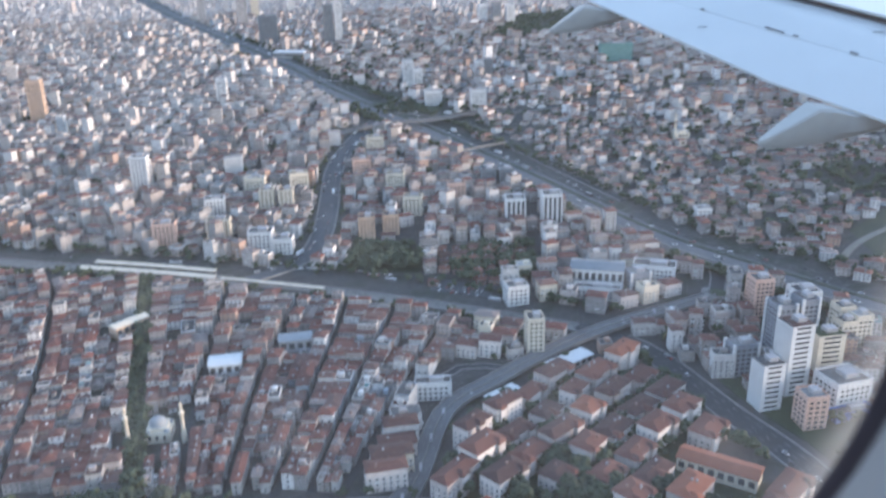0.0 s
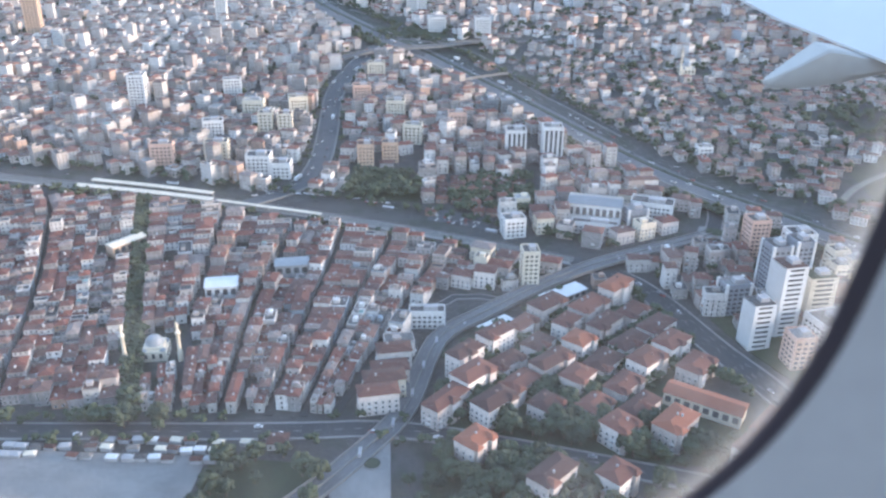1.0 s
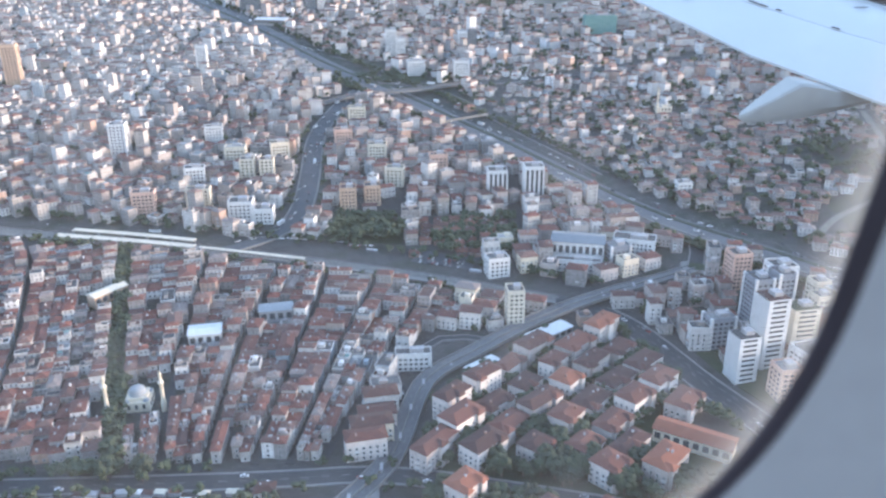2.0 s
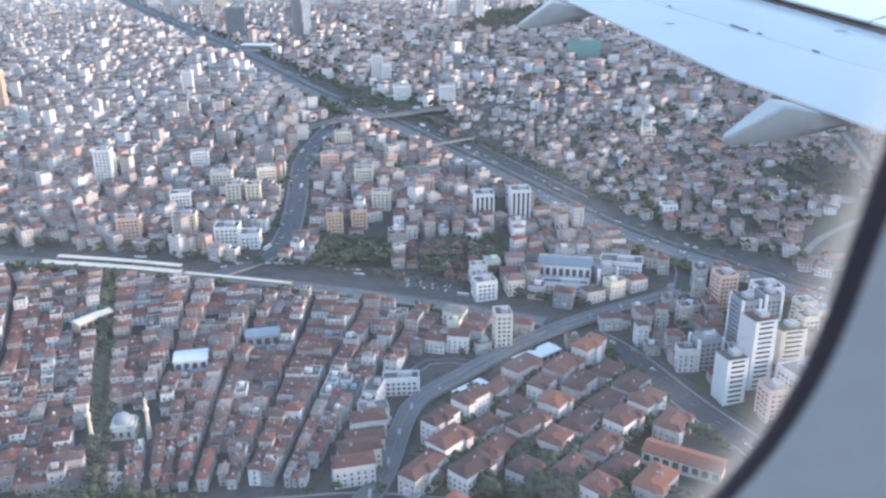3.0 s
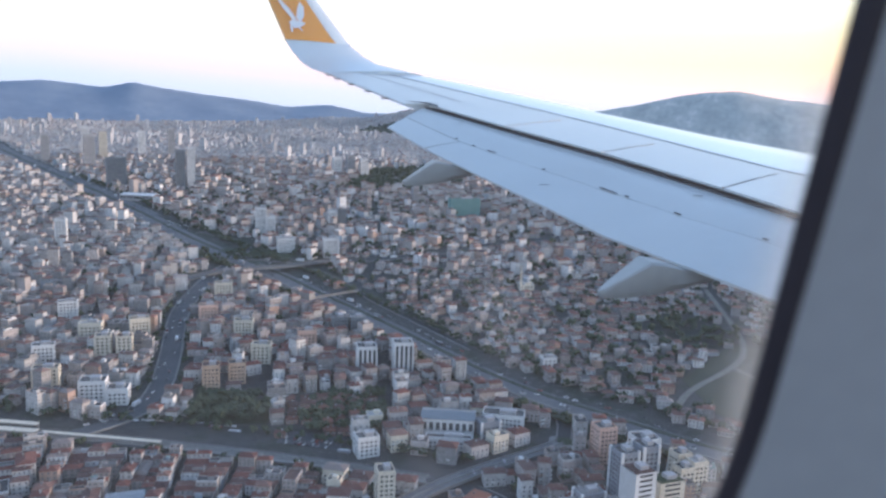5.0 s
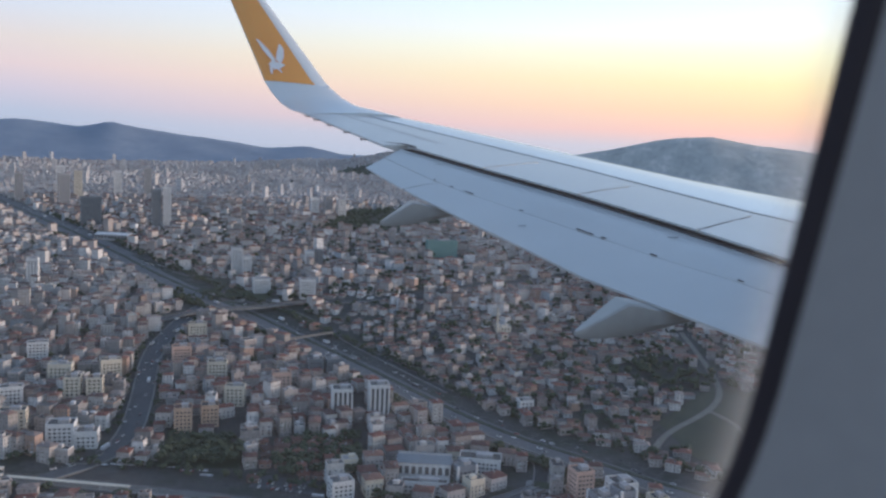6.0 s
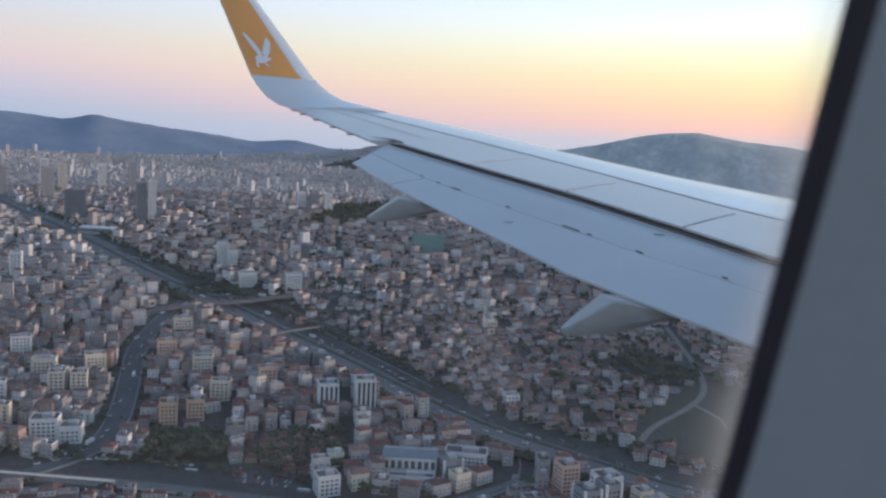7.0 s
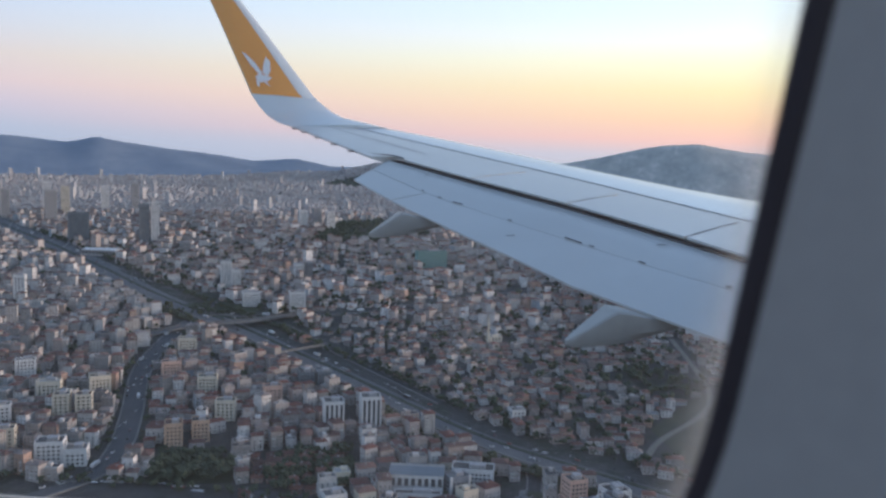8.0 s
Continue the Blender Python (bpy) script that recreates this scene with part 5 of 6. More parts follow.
sheet("plaza", [(-30, 331), (-60, 300), (-52, 282), (-26, 282)], 0.75, M_PALE, "pale three-cornered plaza beside the shore road", "plaza")
bed = empty("planter", -37, 309, float(ground_z(-37, 309)) + 0.7, 0, "round dark planting bed in the pale plaza", "planter")
revolve("rim", [(4.6, -0.4), (4.6, 0.5), (4.1, 0.5), (4.1, 0.0)], 28, M_PALE, bed, smooth=False)
revolve("planting", [(4.1, 0.1), (3.0, 0.9), (0.02, 1.2)], 28, M_LEAF, bed, smooth=False)
house("kiosk", "small white kiosk with a dark red hip roof", -84, 322, 0.1, 10, 8, 4.0, True, True, (0, 1, 3), "", 4242, wall_mat=M_WHITE, roof_mat=M_REDTILE, category="kiosk")
for k in range(54):
    q = random.Random(300 + k)
    row = k % 3
    sx, sy = -212 + (k // 3) * 6.6 + q.uniform(-0.8, 0.8), 321 - row * 6.5 + q.uniform(-0.8, 0.8)
    if q.random() < 0.2:
        continue
    st = empty("market_stall", sx, sy, float(ground_z(sx, sy)) + 0.2, q.uniform(-0.15, 0.15), "market stall with a pale awning by the shore road", "stall", "market stalls")
    bm = bmesh.new()
    box(bm, 0, 0, 0, 5.4, 3.2, 2.4, bevel=0.05)
    part("counter", bm, M_GREY, st)
    v, f = hip_roof(2.9, 1.8, 2.6, 0.9, 0.1, 0.1)
    link("awning", v, f, q.choice((M_WHITE, M_GREY, M_CREAM, M_FLAT, M_REDTILE)), parent=st)


# ---------- trees ----------
def ico():
    bm = bmesh.new()
    bmesh.ops.create_icosphere(bm, subdivisions=1, radius=1.0)
    v = np.array([p.co for p in bm.verts])
    f = [tuple(p.index for p in q.verts) for q in bm.faces]
    bm.free()
    return v, f


ICO_V, ICO_F = ico()


def crown_geometry(q, size, clumps, V, Fc, x=0.0, y=0.0, z=0.0, lo=0.16, hi=0.34):
    """Many uneven leaf clumps in a ragged crown."""
    for _ in range(clumps):
        a, e = q.uniform(0, 6.283), q.uniform(-0.5, 1.0)
        rad = size * (0.25 + 0.55 * q.random() ** 0.6)
        c = np.array([x + rad * math.cos(a) * math.cos(e), y + rad * math.sin(a) * math.cos(e), z + size * 0.95 + rad * 0.85 * math.sin(e)])
        r = size * q.uniform(lo, hi)
        k = len(V)
        for p in ICO_V:
            V.append(c + p * r * np.array([q.uniform(0.65, 1.3), q.uniform(0.65, 1.3), q.uniform(0.5, 1.05)]))
        Fc.extend(tuple(k + j for j in fc) for fc in ICO_F)


def tree_kind(seed, size):
    q = random.Random(seed)
    th = empty("tree", 0, 0, -500, 0, "dark green broad-leaved tree with a ragged crown", "tree", "trees")
    V, Fc = [], []
    crown_geometry(q, size, 36, V, Fc, z=size * 0.35, lo=0.2, hi=0.4)
    link("crown", V, Fc, M_LEAF, parent=th)
    v, f = [], []
    for i, (r, h) in enumerate(((size * 0.09, -0.5), (size * 0.06, size * 0.6), (size * 0.02, size * 1.2))):
        for j in range(6):
            v.append((r * math.cos(j * 1.047) + 0.05 * i * size, r * math.sin(j * 1.047), h))
    for i in range(2):
        for j in range(6):
            f.append((i * 6 + j, i * 6 + (j + 1) % 6, i * 6 + 6 + (j + 1) % 6, i * 6 + 6 + j))
    for j in range(3):      # limbs
        a = j * 2.1 + q.random()
        k = len(v)
        b0, b1 = Vector((0.04 * size, 0, size * 0.55)), Vector((math.cos(a) * size * 0.5, math.sin(a) * size * 0.5, size * 1.0))
        for c, r in ((b0, size * 0.035), (b1, size * 0.012)):
            for e in range(4):
                v.append((c.x + r * math.cos(e * 1.57), c.y + r * math.sin(e * 1.57), c.z))
        for e in range(4):
            f.append((k + e, k + (e + 1) % 4, k + 4 + (e + 1) % 4, k + 4 + e))
    link("trunk", v, f, M_BARK, parent=th)
    return th


TREE_KINDS = [tree_kind(40 + k, sz) for k, sz in enumerate((3.6, 4.4, 5.2, 6.0))]
spots = []
p = spaced(OLD_STREETS[1], 7.5)
for q_ in p:
    spots += [(q_[0] - 2.6, q_[1]), (q_[0] + 2.6, q_[1] + 2)]
for k in range(90):
    q = random.Random(600 + k)
    a, b2 = q.uniform(-90, -26), q.uniform(612, 658)
    if inside(GREEN_B, np.array([a]), np.array([b2]))[0]:
        spots.append((a, b2))
for k in range(36):
    q = random.Random(700 + k)
    spots.append((q.uniform(-10, 58), q.uniform(262, 312)))
for k in range(18):
    q = random.Random(760 + k)
    spots.append((q.uniform(-112, -60), q.uniform(262, 314)))
for k in range(14):
    q = random.Random(780 + k)
    spots.append((q.uniform(-250, -120), q.uniform(330, 338)))
for k in range(1000):
    q = random.Random(800 + k)
    tx, ty = q.uniform(-5, 160), q.uniform(292, 490)
    if inside(GARDENS, np.array([tx]), np.array([ty]))[0] and keep(np.array([tx]), np.array([ty]), 2)[0] and min(max(abs((tx - a) * ca + (ty - b2) * sa) - 6, abs((ty - b2) * ca - (tx - a) * sa)) for a, b2 in GARDEN_HOUSES) > 7.4:
        spots.append((tx, ty))
spots += [(-299, 592), (-294, 596), (-304, 590), (-206, 470), (-212, 462), (-208, 455), (-186, 425), (-184, 418), (-188, 412)]
for k in range(60):
    q = random.Random(2600 + k)
    spots.append((q.uniform(-20, 160), q.uniform(262, 296)))
for k in range(90):
    q = random.Random(2700 + k)
    a, b2 = q.uniform(-4, 64), q.uniform(588, 656)
    if clear_of_ways(np.array([a]), np.array([b2]), 2)[0] and not inside(PLAZA, np.array([a]), np.array([b2]))[0]:
        spots.append((a, b2))
for k in range(110):
    q = random.Random(2900 + k)
    a, b2 = q.uniform(176, 300), q.uniform(270, 425)
    if inside([(205, 334), (214, 272), (300, 260), (320, 400), (236, 430), (195, 392)], np.array([a]), np.array([b2]))[0] and keep(np.array([a]), np.array([b2]), 2)[0]:
        spots.append((a, b2))
spots.sort(key=lambda c: math.hypot(*c))
FAR_SPOTS = spots[255:]
for k, (tx, ty) in enumerate(spots[:255]):
    q = random.Random(1500 + k)
    copy_thing(TREE_KINDS[k % 4], Matrix.Translation((tx, ty, float(ground_z(tx, ty)))) @ Matrix.Rotation(q.uniform(0, 6.28), 4, "Z"))
for th in TREE_KINDS:
    for o in (*th.children_recursive, th):
        bpy.data.objects.remove(o)

# woods, and trees between the far houses
V, Fc = [], []
q = random.Random(77)
for poly, cnt in ((WOOD_A, 900), (WOOD_C, 60), (GREEN_A, 40), (WOOD_B, 420)):
    if poly is WOOD_B:
        tagged(link("woods", V, Fc, M_LEAF), "dark green woods on the slopes between quarters", "trees", kind="stuff")
        V, Fc = [], []
    px, py = [a for a, _ in poly], [b2 for _, b2 in poly]
    k = 0
    while k < cnt:
        tx, ty = q.uniform(min(px), max(px)), q.uniform(min(py), max(py))
        k += 1
        if inside(poly, np.array([tx]), np.array([ty]))[0]:
            crown_geometry(q, q.uniform(3.5, 6.0) * (1.6 if ty > 2500 else 1.0), 5, V, Fc, tx, ty, float(ground_z(tx, ty)) - 1, 0.32, 0.58)
tagged(link("woods", V, Fc, M_LEAF_FAR), "woods on a far ridge, leaves painted pale as by haze", "trees", kind="stuff")
V, Fc = [], []
tx, ty, _ = jittered(480, 1750, -31, 41, 11.5, 6)
ok = clear_of_ways(tx, ty, 3) & ~inside(OLD_TOWN, tx, ty) & ~inside(GARDENS, tx, ty) & ~inside(FIELD, tx, ty)
for a, b2 in zip(tx[ok], ty[ok]):
    east = a > np.interp(b2, [500, 640, 760, 920, 1000, 1110, 1270, 1560, 2050], [330, 215, 130, 30, -20, -130, -235, -410, -680])
    if q.random() < ((0.62 if b2 < 900 else 0.42) if east else 0.28):
        crown_geometry(q, q.uniform(3.0, 5.4) * (1.15 if east else 1.0), 5, V, Fc, a, b2, float(ground_z(a, b2)) - 0.5, 0.32, 0.58)
for line, offs, gap in ((HIGHWAY, (-36, -33, -29, 29, 33, 36), 9.0), (HIGHWAY, (0.0,), 13.0), (RAIL, (14, 18), 9.0), (RAIL, (-26, -30), 9.0), (WEST_ROAD, (-14, 14), 14.0), (SHORE_ROAD, (-9, 9), 11.0)):
    p = spaced(line, gap)
    s_ = sideways(p)
    for c, d_ in zip(p, s_):
        for off in offs:
            if q.random() < 0.7 and 300 < math.hypot(*c) < 1700:
                a, b2 = c + d_ * (off + q.uniform(-1.5, 1.5) * (0 if off == 0 else 1)) + np.array((q.uniform(-2, 2), q.uniform(-2, 2))) * (0 if off == 0 else 1)
                crown_geometry(q, q.uniform(2.6, 4.6) if off else q.uniform(0.9, 1.5), 6, V, Fc, a, b2, float(ground_z(a, b2)) - 0.3, 0.3, 0.55)
for a, b2 in FAR_SPOTS:
    crown_geometry(q, q.uniform(3.4, 5.6), 16, V, Fc, a, b2, float(ground_z(a, b2)) + 1, 0.24, 0.42)
tagged(link("street_trees", V, Fc, M_LEAF), "dark trees scattered between the houses", "trees", kind="stuff")


# ---------- vehicles ----------
M_CAR = built("car_paint", [(0.0, (0.7, 0.7, 0.7)), (0.35, (0.08, 0.08, 0.09)), (0.55, (0.3, 0.31, 0.33)), (0.75, (0.75, 0.75, 0.74)), (0.9, (0.35, 0.04, 0.03))], False, rough=0.3)
M_TYRE = noisy("tyre", [(0.3, (0.015, 0.015, 0.015)), (0.7, (0.03, 0.03, 0.03))], 4, 0.9)


def car_kind():
    th = empty("car", 0, 0, -500, 0, "small parked or waiting car on the asphalt", "car", "cars")
    bm = bmesh.new()
    box(bm, 0, 0, 0.3, 4.3, 1.75, 0.62, bevel=0.12)
    part("body", bm, M_CAR, th)
    bm = bmesh.new()
    vs = box(bm, -0.2, 0, 0.9, 2.4, 1.6, 0.55)
    for v_ in vs:
        if v_.co.z > 1.2:
            v_.co.x *= 0.72
            v_.co.y *= 0.86
    part("cabin", bm, M_GLASS, th)
    bm = bmesh.new()
    box(bm, -0.15, 0, 1.44, 1.6, 1.34, 0.05)
    part("roof", bm, M_CAR, th)
    for sx in (-1.35, 1.35):
        for sy in (-0.85, 0.85):
            bm = bmesh.new()
            bmesh.ops.create_cone(bm, cap_ends=True, segments=10, radius1=0.32, radius2=0.32, depth=0.22, matrix=Matrix.Translation((sx, sy, 0.32)) @ Matrix.Rotation(math.pi / 2, 4, "X"))
            part("wheel", bm, M_TYRE, th)
    return th


CAR = car_kind()
q = random.Random(5)
for line, offs, lift, cnt in ((HIGHWAY[2:], (-12, -8, -4, 4, 8, 12), 0.5, 34), (WEST_ROAD, (-7, -3, 3, 7), 0.45, 10), (SUNKEN, (-6, -2.4, 2.4, 6), 0.45, 10), (SHORE_ROAD, (-3, 3), 0.45, 8)):
    p = spaced(line, 3)
    s_ = sideways(p)
    t_ = np.gradient(p, axis=0)
    k = 0
    while k < cnt:
        i = q.randrange(4, len(p) - 4)
        if np.hypot(*p[i]) > 1000:
            continue
        off = q.choice(offs)
        c = p[i] + s_[i] * off
        copy_thing(CAR, Matrix.Translation((*c, float(ground_z(*p[i])) + lift)) @ Matrix.Rotation(math.atan2(t_[i][1], t_[i][0]) + (math.pi if off > 0 else 0), 4, "Z"))
        k += 1
for k in range(22):
    a, b2 = -14 + (k % 11) * 3.2, 588 - (k % 11) * 1.0 - 7 * (k // 11)
    if q.random() < 0.75:
        copy_thing(CAR, Matrix.Translation((a, b2, float(ground_z(a, b2)) + 0.3)) @ Matrix.Rotation(1.3, 4, "Z"))
V, Fc, S = [], [], []
for line, offs, lift, cnt in ((HIGHWAY[2:], (-16.5, -12.6, -8.8, -4.8, 4.8, 8.8, 12.6, 16.5, -24, 24), 0.5, 150), (WEST_ROAD, (-7, -3, 3, 7), 0.45, 40), (CROSS_ROAD, (-3, 3), 0.45, 14), (RAIL, (-20, -17), 0.4, 40), ([(-170, 598), (-100, 586), (-30, 566)], (-27, -30.5, -34), 0.3, 46)):
    p = spaced(line, 3)
    s_ = sideways(p)
    t_ = np.gradient(p, axis=0)
    k = 0
    while k < cnt:
        i = q.randrange(4, len(p) - 4)
        if math.hypot(*p[i]) > 1900:
            continue
        k += 1
        c, a = p[i] + s_[i] * q.choice(offs), math.atan2(t_[i][1], t_[i][0])
        big = q.random() < 0.12
        for lx, w_, z0, z1, sl in ((9.5 if big else 4.3, 2.4 if big else 1.8, 0.3, 2.9 if big else 0.95, 0), (8.0 if big else 2.3, 2.2 if big else 1.5, 2.9 if big else 0.95, 3.0 if big else 1.5, 0 if big else 1)):
            k0 = len(V)
            for zz in (z0, z1):
                for ex, ey in ((-1, -1), (1, -1), (1, 1), (-1, 1)):
                    u, v_ = ex * lx / 2, ey * w_ / 2
                    V.append((c[0] + u * math.cos(a) - v_ * math.sin(a), c[1] + u * math.sin(a) + v_ * math.cos(a), float(ground_z(*p[i])) + lift + zz))
            Fc += [tuple(k0 + e for e in f_) for f_ in ((0, 1, 5, 4), (1, 2, 6, 5), (2, 3, 7, 6), (3, 0, 4, 7), (4, 5, 6, 7))]
            S += [sl] * 5
M_TRAFFIC = built("traffic_paint", [(0.0, (0.7, 0.7, 0.7)), (0.4, (0.06, 0.06, 0.07)), (0.55, (0.3, 0.31, 0.33)), (0.75, (0.75, 0.75, 0.74)), (0.93, (0.35, 0.04, 0.03))], True, rough=0.3)
tagged(link("traffic", V, Fc, [M_TRAFFIC, M_GLASS], S), "far cars and lorries on the motorway and roads", "vehicles", kind="stuff")
for o in (*CAR.children_recursive, CAR):
    bpy.data.objects.remove(o)


# ---------- the aircraft ----------
EYE_V = Vector((0, 0, EYE))


def on_wing(x, y, lift=0.0):
    """A place on the wing's upper plane, seen from the seat; y runs out along the span."""
    return Vector((x, y, EYE - 1.3 + 0.12 * y + lift))


def lead(y):
    return float(np.interp(y, (-1, 3.0, 7.66, 8.76, 10.58, 13.87, 15.0), (9.3, 7.5, 5.21, 4.56, 3.83, 2.57, 2.05)))


def seam(y):
    return float(np.interp(y, (-1, 3.0, 6.49, 6.96, 9.48, 13.54, 15.0), (7.9, 6.1, 4.43, 4.20, 3.40, 1.95, 1.42)))


def slot(y):
    return float(np.interp(y, (-1, 3.0, 5.17, 6.10, 7.52, 9.02, 10.83), (5.6, 4.2, 3.46, 3.21, 2.75, 2.15, 1.49)))


def aft(y):
    return float(np.interp(y, (10.73, 12.76, 15.02), (1.26, 0.80, 0.29)))


def loft(name, sections, mat, parent, closed=True, caps=True, smooth=True, label=""):
    k, c = len(sections), len(sections[0])
    v = [p for s_ in sections for p in s_]
    f = []
    for i in range(k - 1):
        for j in range(c if closed else c - 1):
            j2 = (j + 1) % c
            f.append((i * c + j, i * c + j2, (i + 1) * c + j2, (i + 1) * c + j))
    if caps:
        f.append(tuple(range(c))[::-1])
        f.append(tuple((k - 1) * c + j for j in range(c)))
    ob = link(name, v, f, mat, parent=parent, label=label)
    bm = bmesh.new()
    bm.from_mesh(ob.data)
    bmesh.ops.recalc_face_normals(bm, faces=bm.faces)
    bm.to_mesh(ob.data)
    bm.free()
    if smooth:
        for p in ob.data.polygons:
            p.use_smooth = True
        ob.data.set_sharp_from_angle(angle=radians(35))
    return ob


def aeroplane_wing():
    th = empty("aeroplane_wing", 0, 0, 0, 0, "pale grey airliner wing with an orange-tipped winglet, flaps lowered", "wing")
    ys = [-0.6, 1.0, 2.5, 4.0, 5.17, 6.1, 7.0, 7.66, 8.76, 9.6, 10.58, 10.83]
    # main box between the nose seam and the flap cove
    sec = []
    for y in ys:
        a, c = slot(y) + 0.02, seam(y)
        t = 0.5 - 0.02 * y
        sec.append([on_wing(a, y, -0.02), on_wing((a + c) / 2, y, 0.012), on_wing(c, y, -0.004), on_wing(c, y, -t), on_wing(a + 0.35, y, -t * 0.6), on_wing(a + 0.12, y, -0.03)])
    loft("wing_box", sec, M_SKIN, th)
    sec = []
    for y in [10.86, 11.5, 12.2, 12.9, 13.54, 14.3, 15.0]:
        a, c = aft(y), seam(y)
        t = 0.24
        sec.append([on_wing(a, y, -0.01), on_wing((a + c) / 2, y, 0.012), on_wing(c, y, -0.004), on_wing(c, y, -t), on_wing(a + 0.3, y, -t * 0.5), on_wing(a, y, -0.035)])
    loft("outer_wing", sec, M_SKIN, th)
    # leading edge
    sec = []
    for y in [-0.6, 1.0, 2.5, 4.0, 5.17, 6.1, 7.0, 7.66, 8.76, 9.6, 10.58, 11.5, 12.2, 12.9, 13.87, 15.0]:
        a, c = seam(y) + 0.018, lead(y)
        w_ = c - a
        t = max(0.2, 0.45 - 0.017 * y)
        sec.append([on_wing(a, y, 0.0), on_wing(a + w_ * 0.5, y, 0.010), on_wing(c, y, 0.0), on_wing(c + 0.16, y, -0.05), on_wing(c + 0.26, y, -0.14), on_wing(c + 0.22, y, -0.24), on_wing(a + 0.1, y, -t), on_wing(a, y, -t)])
    loft("slat", sec, M_SLAT, th, label="bright bare-metal leading edge slat")
    # spoilers: proud plates ahead of the slot
    cuts = [1.4, 3.1, 4.6, 6.05, 7.52, 9.02, 10.7]
    def panel_at(y, k, lift):
        """On the spoilers: y along the slot, k from the slot (0) forward (1), square to the slot."""
        dx = (seam(y) - slot(y)) * 0.6 * k
        return on_wing(slot(y) + dx, y + 0.75 * dx, lift)
    for a, c in zip(cuts[:-1], cuts[1:]):
        rows_ = []
        for y in np.linspace(a + 0.012, c - 0.012, 6):
            rows_.append([panel_at(y, 0, 0.012), panel_at(y, 0.5, 0.017), panel_at(y, 1, 0.014), panel_at(y, 1, -0.01), panel_at(y, 0, -0.006)])
        loft("spoiler", rows_, M_SKIN, th)
    for y in cuts[1:-1]:
        v = [panel_at(y + e, k, lf) for e, k, lf in ((-0.008, 0.01, 0.016), (-0.008, 0.5, 0.021), (-0.008, 1, 0.018), (0.008, 1, 0.018), (0.008, 0.5, 0.021), (0.008, 0.01, 0.016))]
        link("spoiler_gap", v, [(0, 1, 4, 5), (1, 2, 3, 4)], M_SEAM, parent=th)
    v, f = [], []
    for i, y in enumerate(np.linspace(0.5, 15.0, 40)):      # dark joint behind the slat
        v += [on_wing(seam(y) - 0.004, y, 0.006), on_wing(seam(y) + 0.018, y, 0.008)]
        if i:
            f.append((2 * i - 2, 2 * i - 1, 2 * i + 1, 2 * i))
    link("slat_joint", v, f, M_SEAM, parent=th)
    # aileron hinge line
    v, f = [], []
    for i, y in enumerate(np.linspace(11.15, 15.0, 14)):
        xx = aft(y) + (seam(y) - aft(y)) * 0.52
        v += [on_wing(xx - 0.012, y, 0.016), on_wing(xx + 0.012, y, 0.016)]
        if i:
            f.append((2 * i - 2, 2 * i - 1, 2 * i + 1, 2 * i))
    link("aileron_hinge", v, f, M_SEAM, parent=th)
    for y in (11.5, 12.3, 13.2, 14.0, 14.6):     # static wicks and tab fittings on the trailing edge
        bm = bmesh.new()
        box(bm, 0, 0, 0, 0.10, 0.02, 0.02)
        bm.transform(Matrix.Translation(on_wing(aft(y) - 0.06, y, -0.03)) @ Matrix.Rotation(0.2, 4, "Z"))
        part("static_wick", bm, M_GAP, th)
    # cove: body filling the gap between wing and flap, painted dark for its shade
    sec = []
    for y in np.linspace(-0.6, 10.75, 16):
        s0 = slot(y)
        sec.append([on_wing(s0 + 0.14, y, -0.035), on_wing(s0 - 0.024, y, -0.036), on_wing(s0 - 0.024, y, -0.3), on_wing(s0 + 0.14, y, -0.3)])
    loft("flap_cove", sec, M_GAP, th)

    # flaps, turned down behind the slot
    def flap_at(u, y, lift=0.0):
        """u runs from the slot (0) aft in metres."""
        return on_wing(slot(y) - u, y, -0.032 - 0.215 * u + lift)

    def chord(y):
        return float(np.interp(y, (-0.6, 4.2, 5.1, 5.7, 7.5, 8.47, 8.93, 10.15), (1.02, 1.06, 1.11, 1.17, 1.10, 1.005, 0.95, 0.79)))

    def joint(y):
        return float(np.interp(y, (-0.6, 5.04, 5.81, 6.58, 7.45, 8.64, 9.18, 10.6), (0.45, 0.46, 0.55, 0.58, 0.61, 0.59, 0.54, 0.4)))
    def end_of(y):
        return 9.0 if y < 10.15 else max(0.02, 0.79 * (10.83 - y) / 0.68)
    sec = []
    for y in [-0.6, 1.5, 3.0, 4.2, 5.1, 5.7, 6.6, 7.5, 8.0, 8.5, 9.0, 9.6, 10.3, 10.48, 10.6, 10.7, 10.8]:
        j = min(joint(y), end_of(y))
        sec.append([flap_at(-0.06, y, -0.05), flap_at(0.04, y, -0.002), flap_at(j * 0.5, y, 0.012), flap_at(j - 0.002, y, 0.0), flap_at(j - 0.002, y, -0.05), flap_at(0.1, y, -0.16), flap_at(-0.04, y, -0.12)])
    loft("flap", sec, M_SKIN, th, label="lowered main flap, smooth grey paint")
    sec = []
    for y in [-0.6, 1.5, 3.0, 4.2, 5.1, 5.7, 6.6, 7.5, 8.0, 8.47, 8.9]:
        j, c = joint(y) + 0.002, chord(y)
        sec.append([flap_at(j, y, -0.001), flap_at((j + c) / 2, y, 0.001), flap_at(c, y, -0.004), flap_at(c, y, -0.02), flap_at(j, y, -0.06)])
    loft("aft_flap", sec, M_SKIN, th, label="thin trailing flap segment")
    sec = []
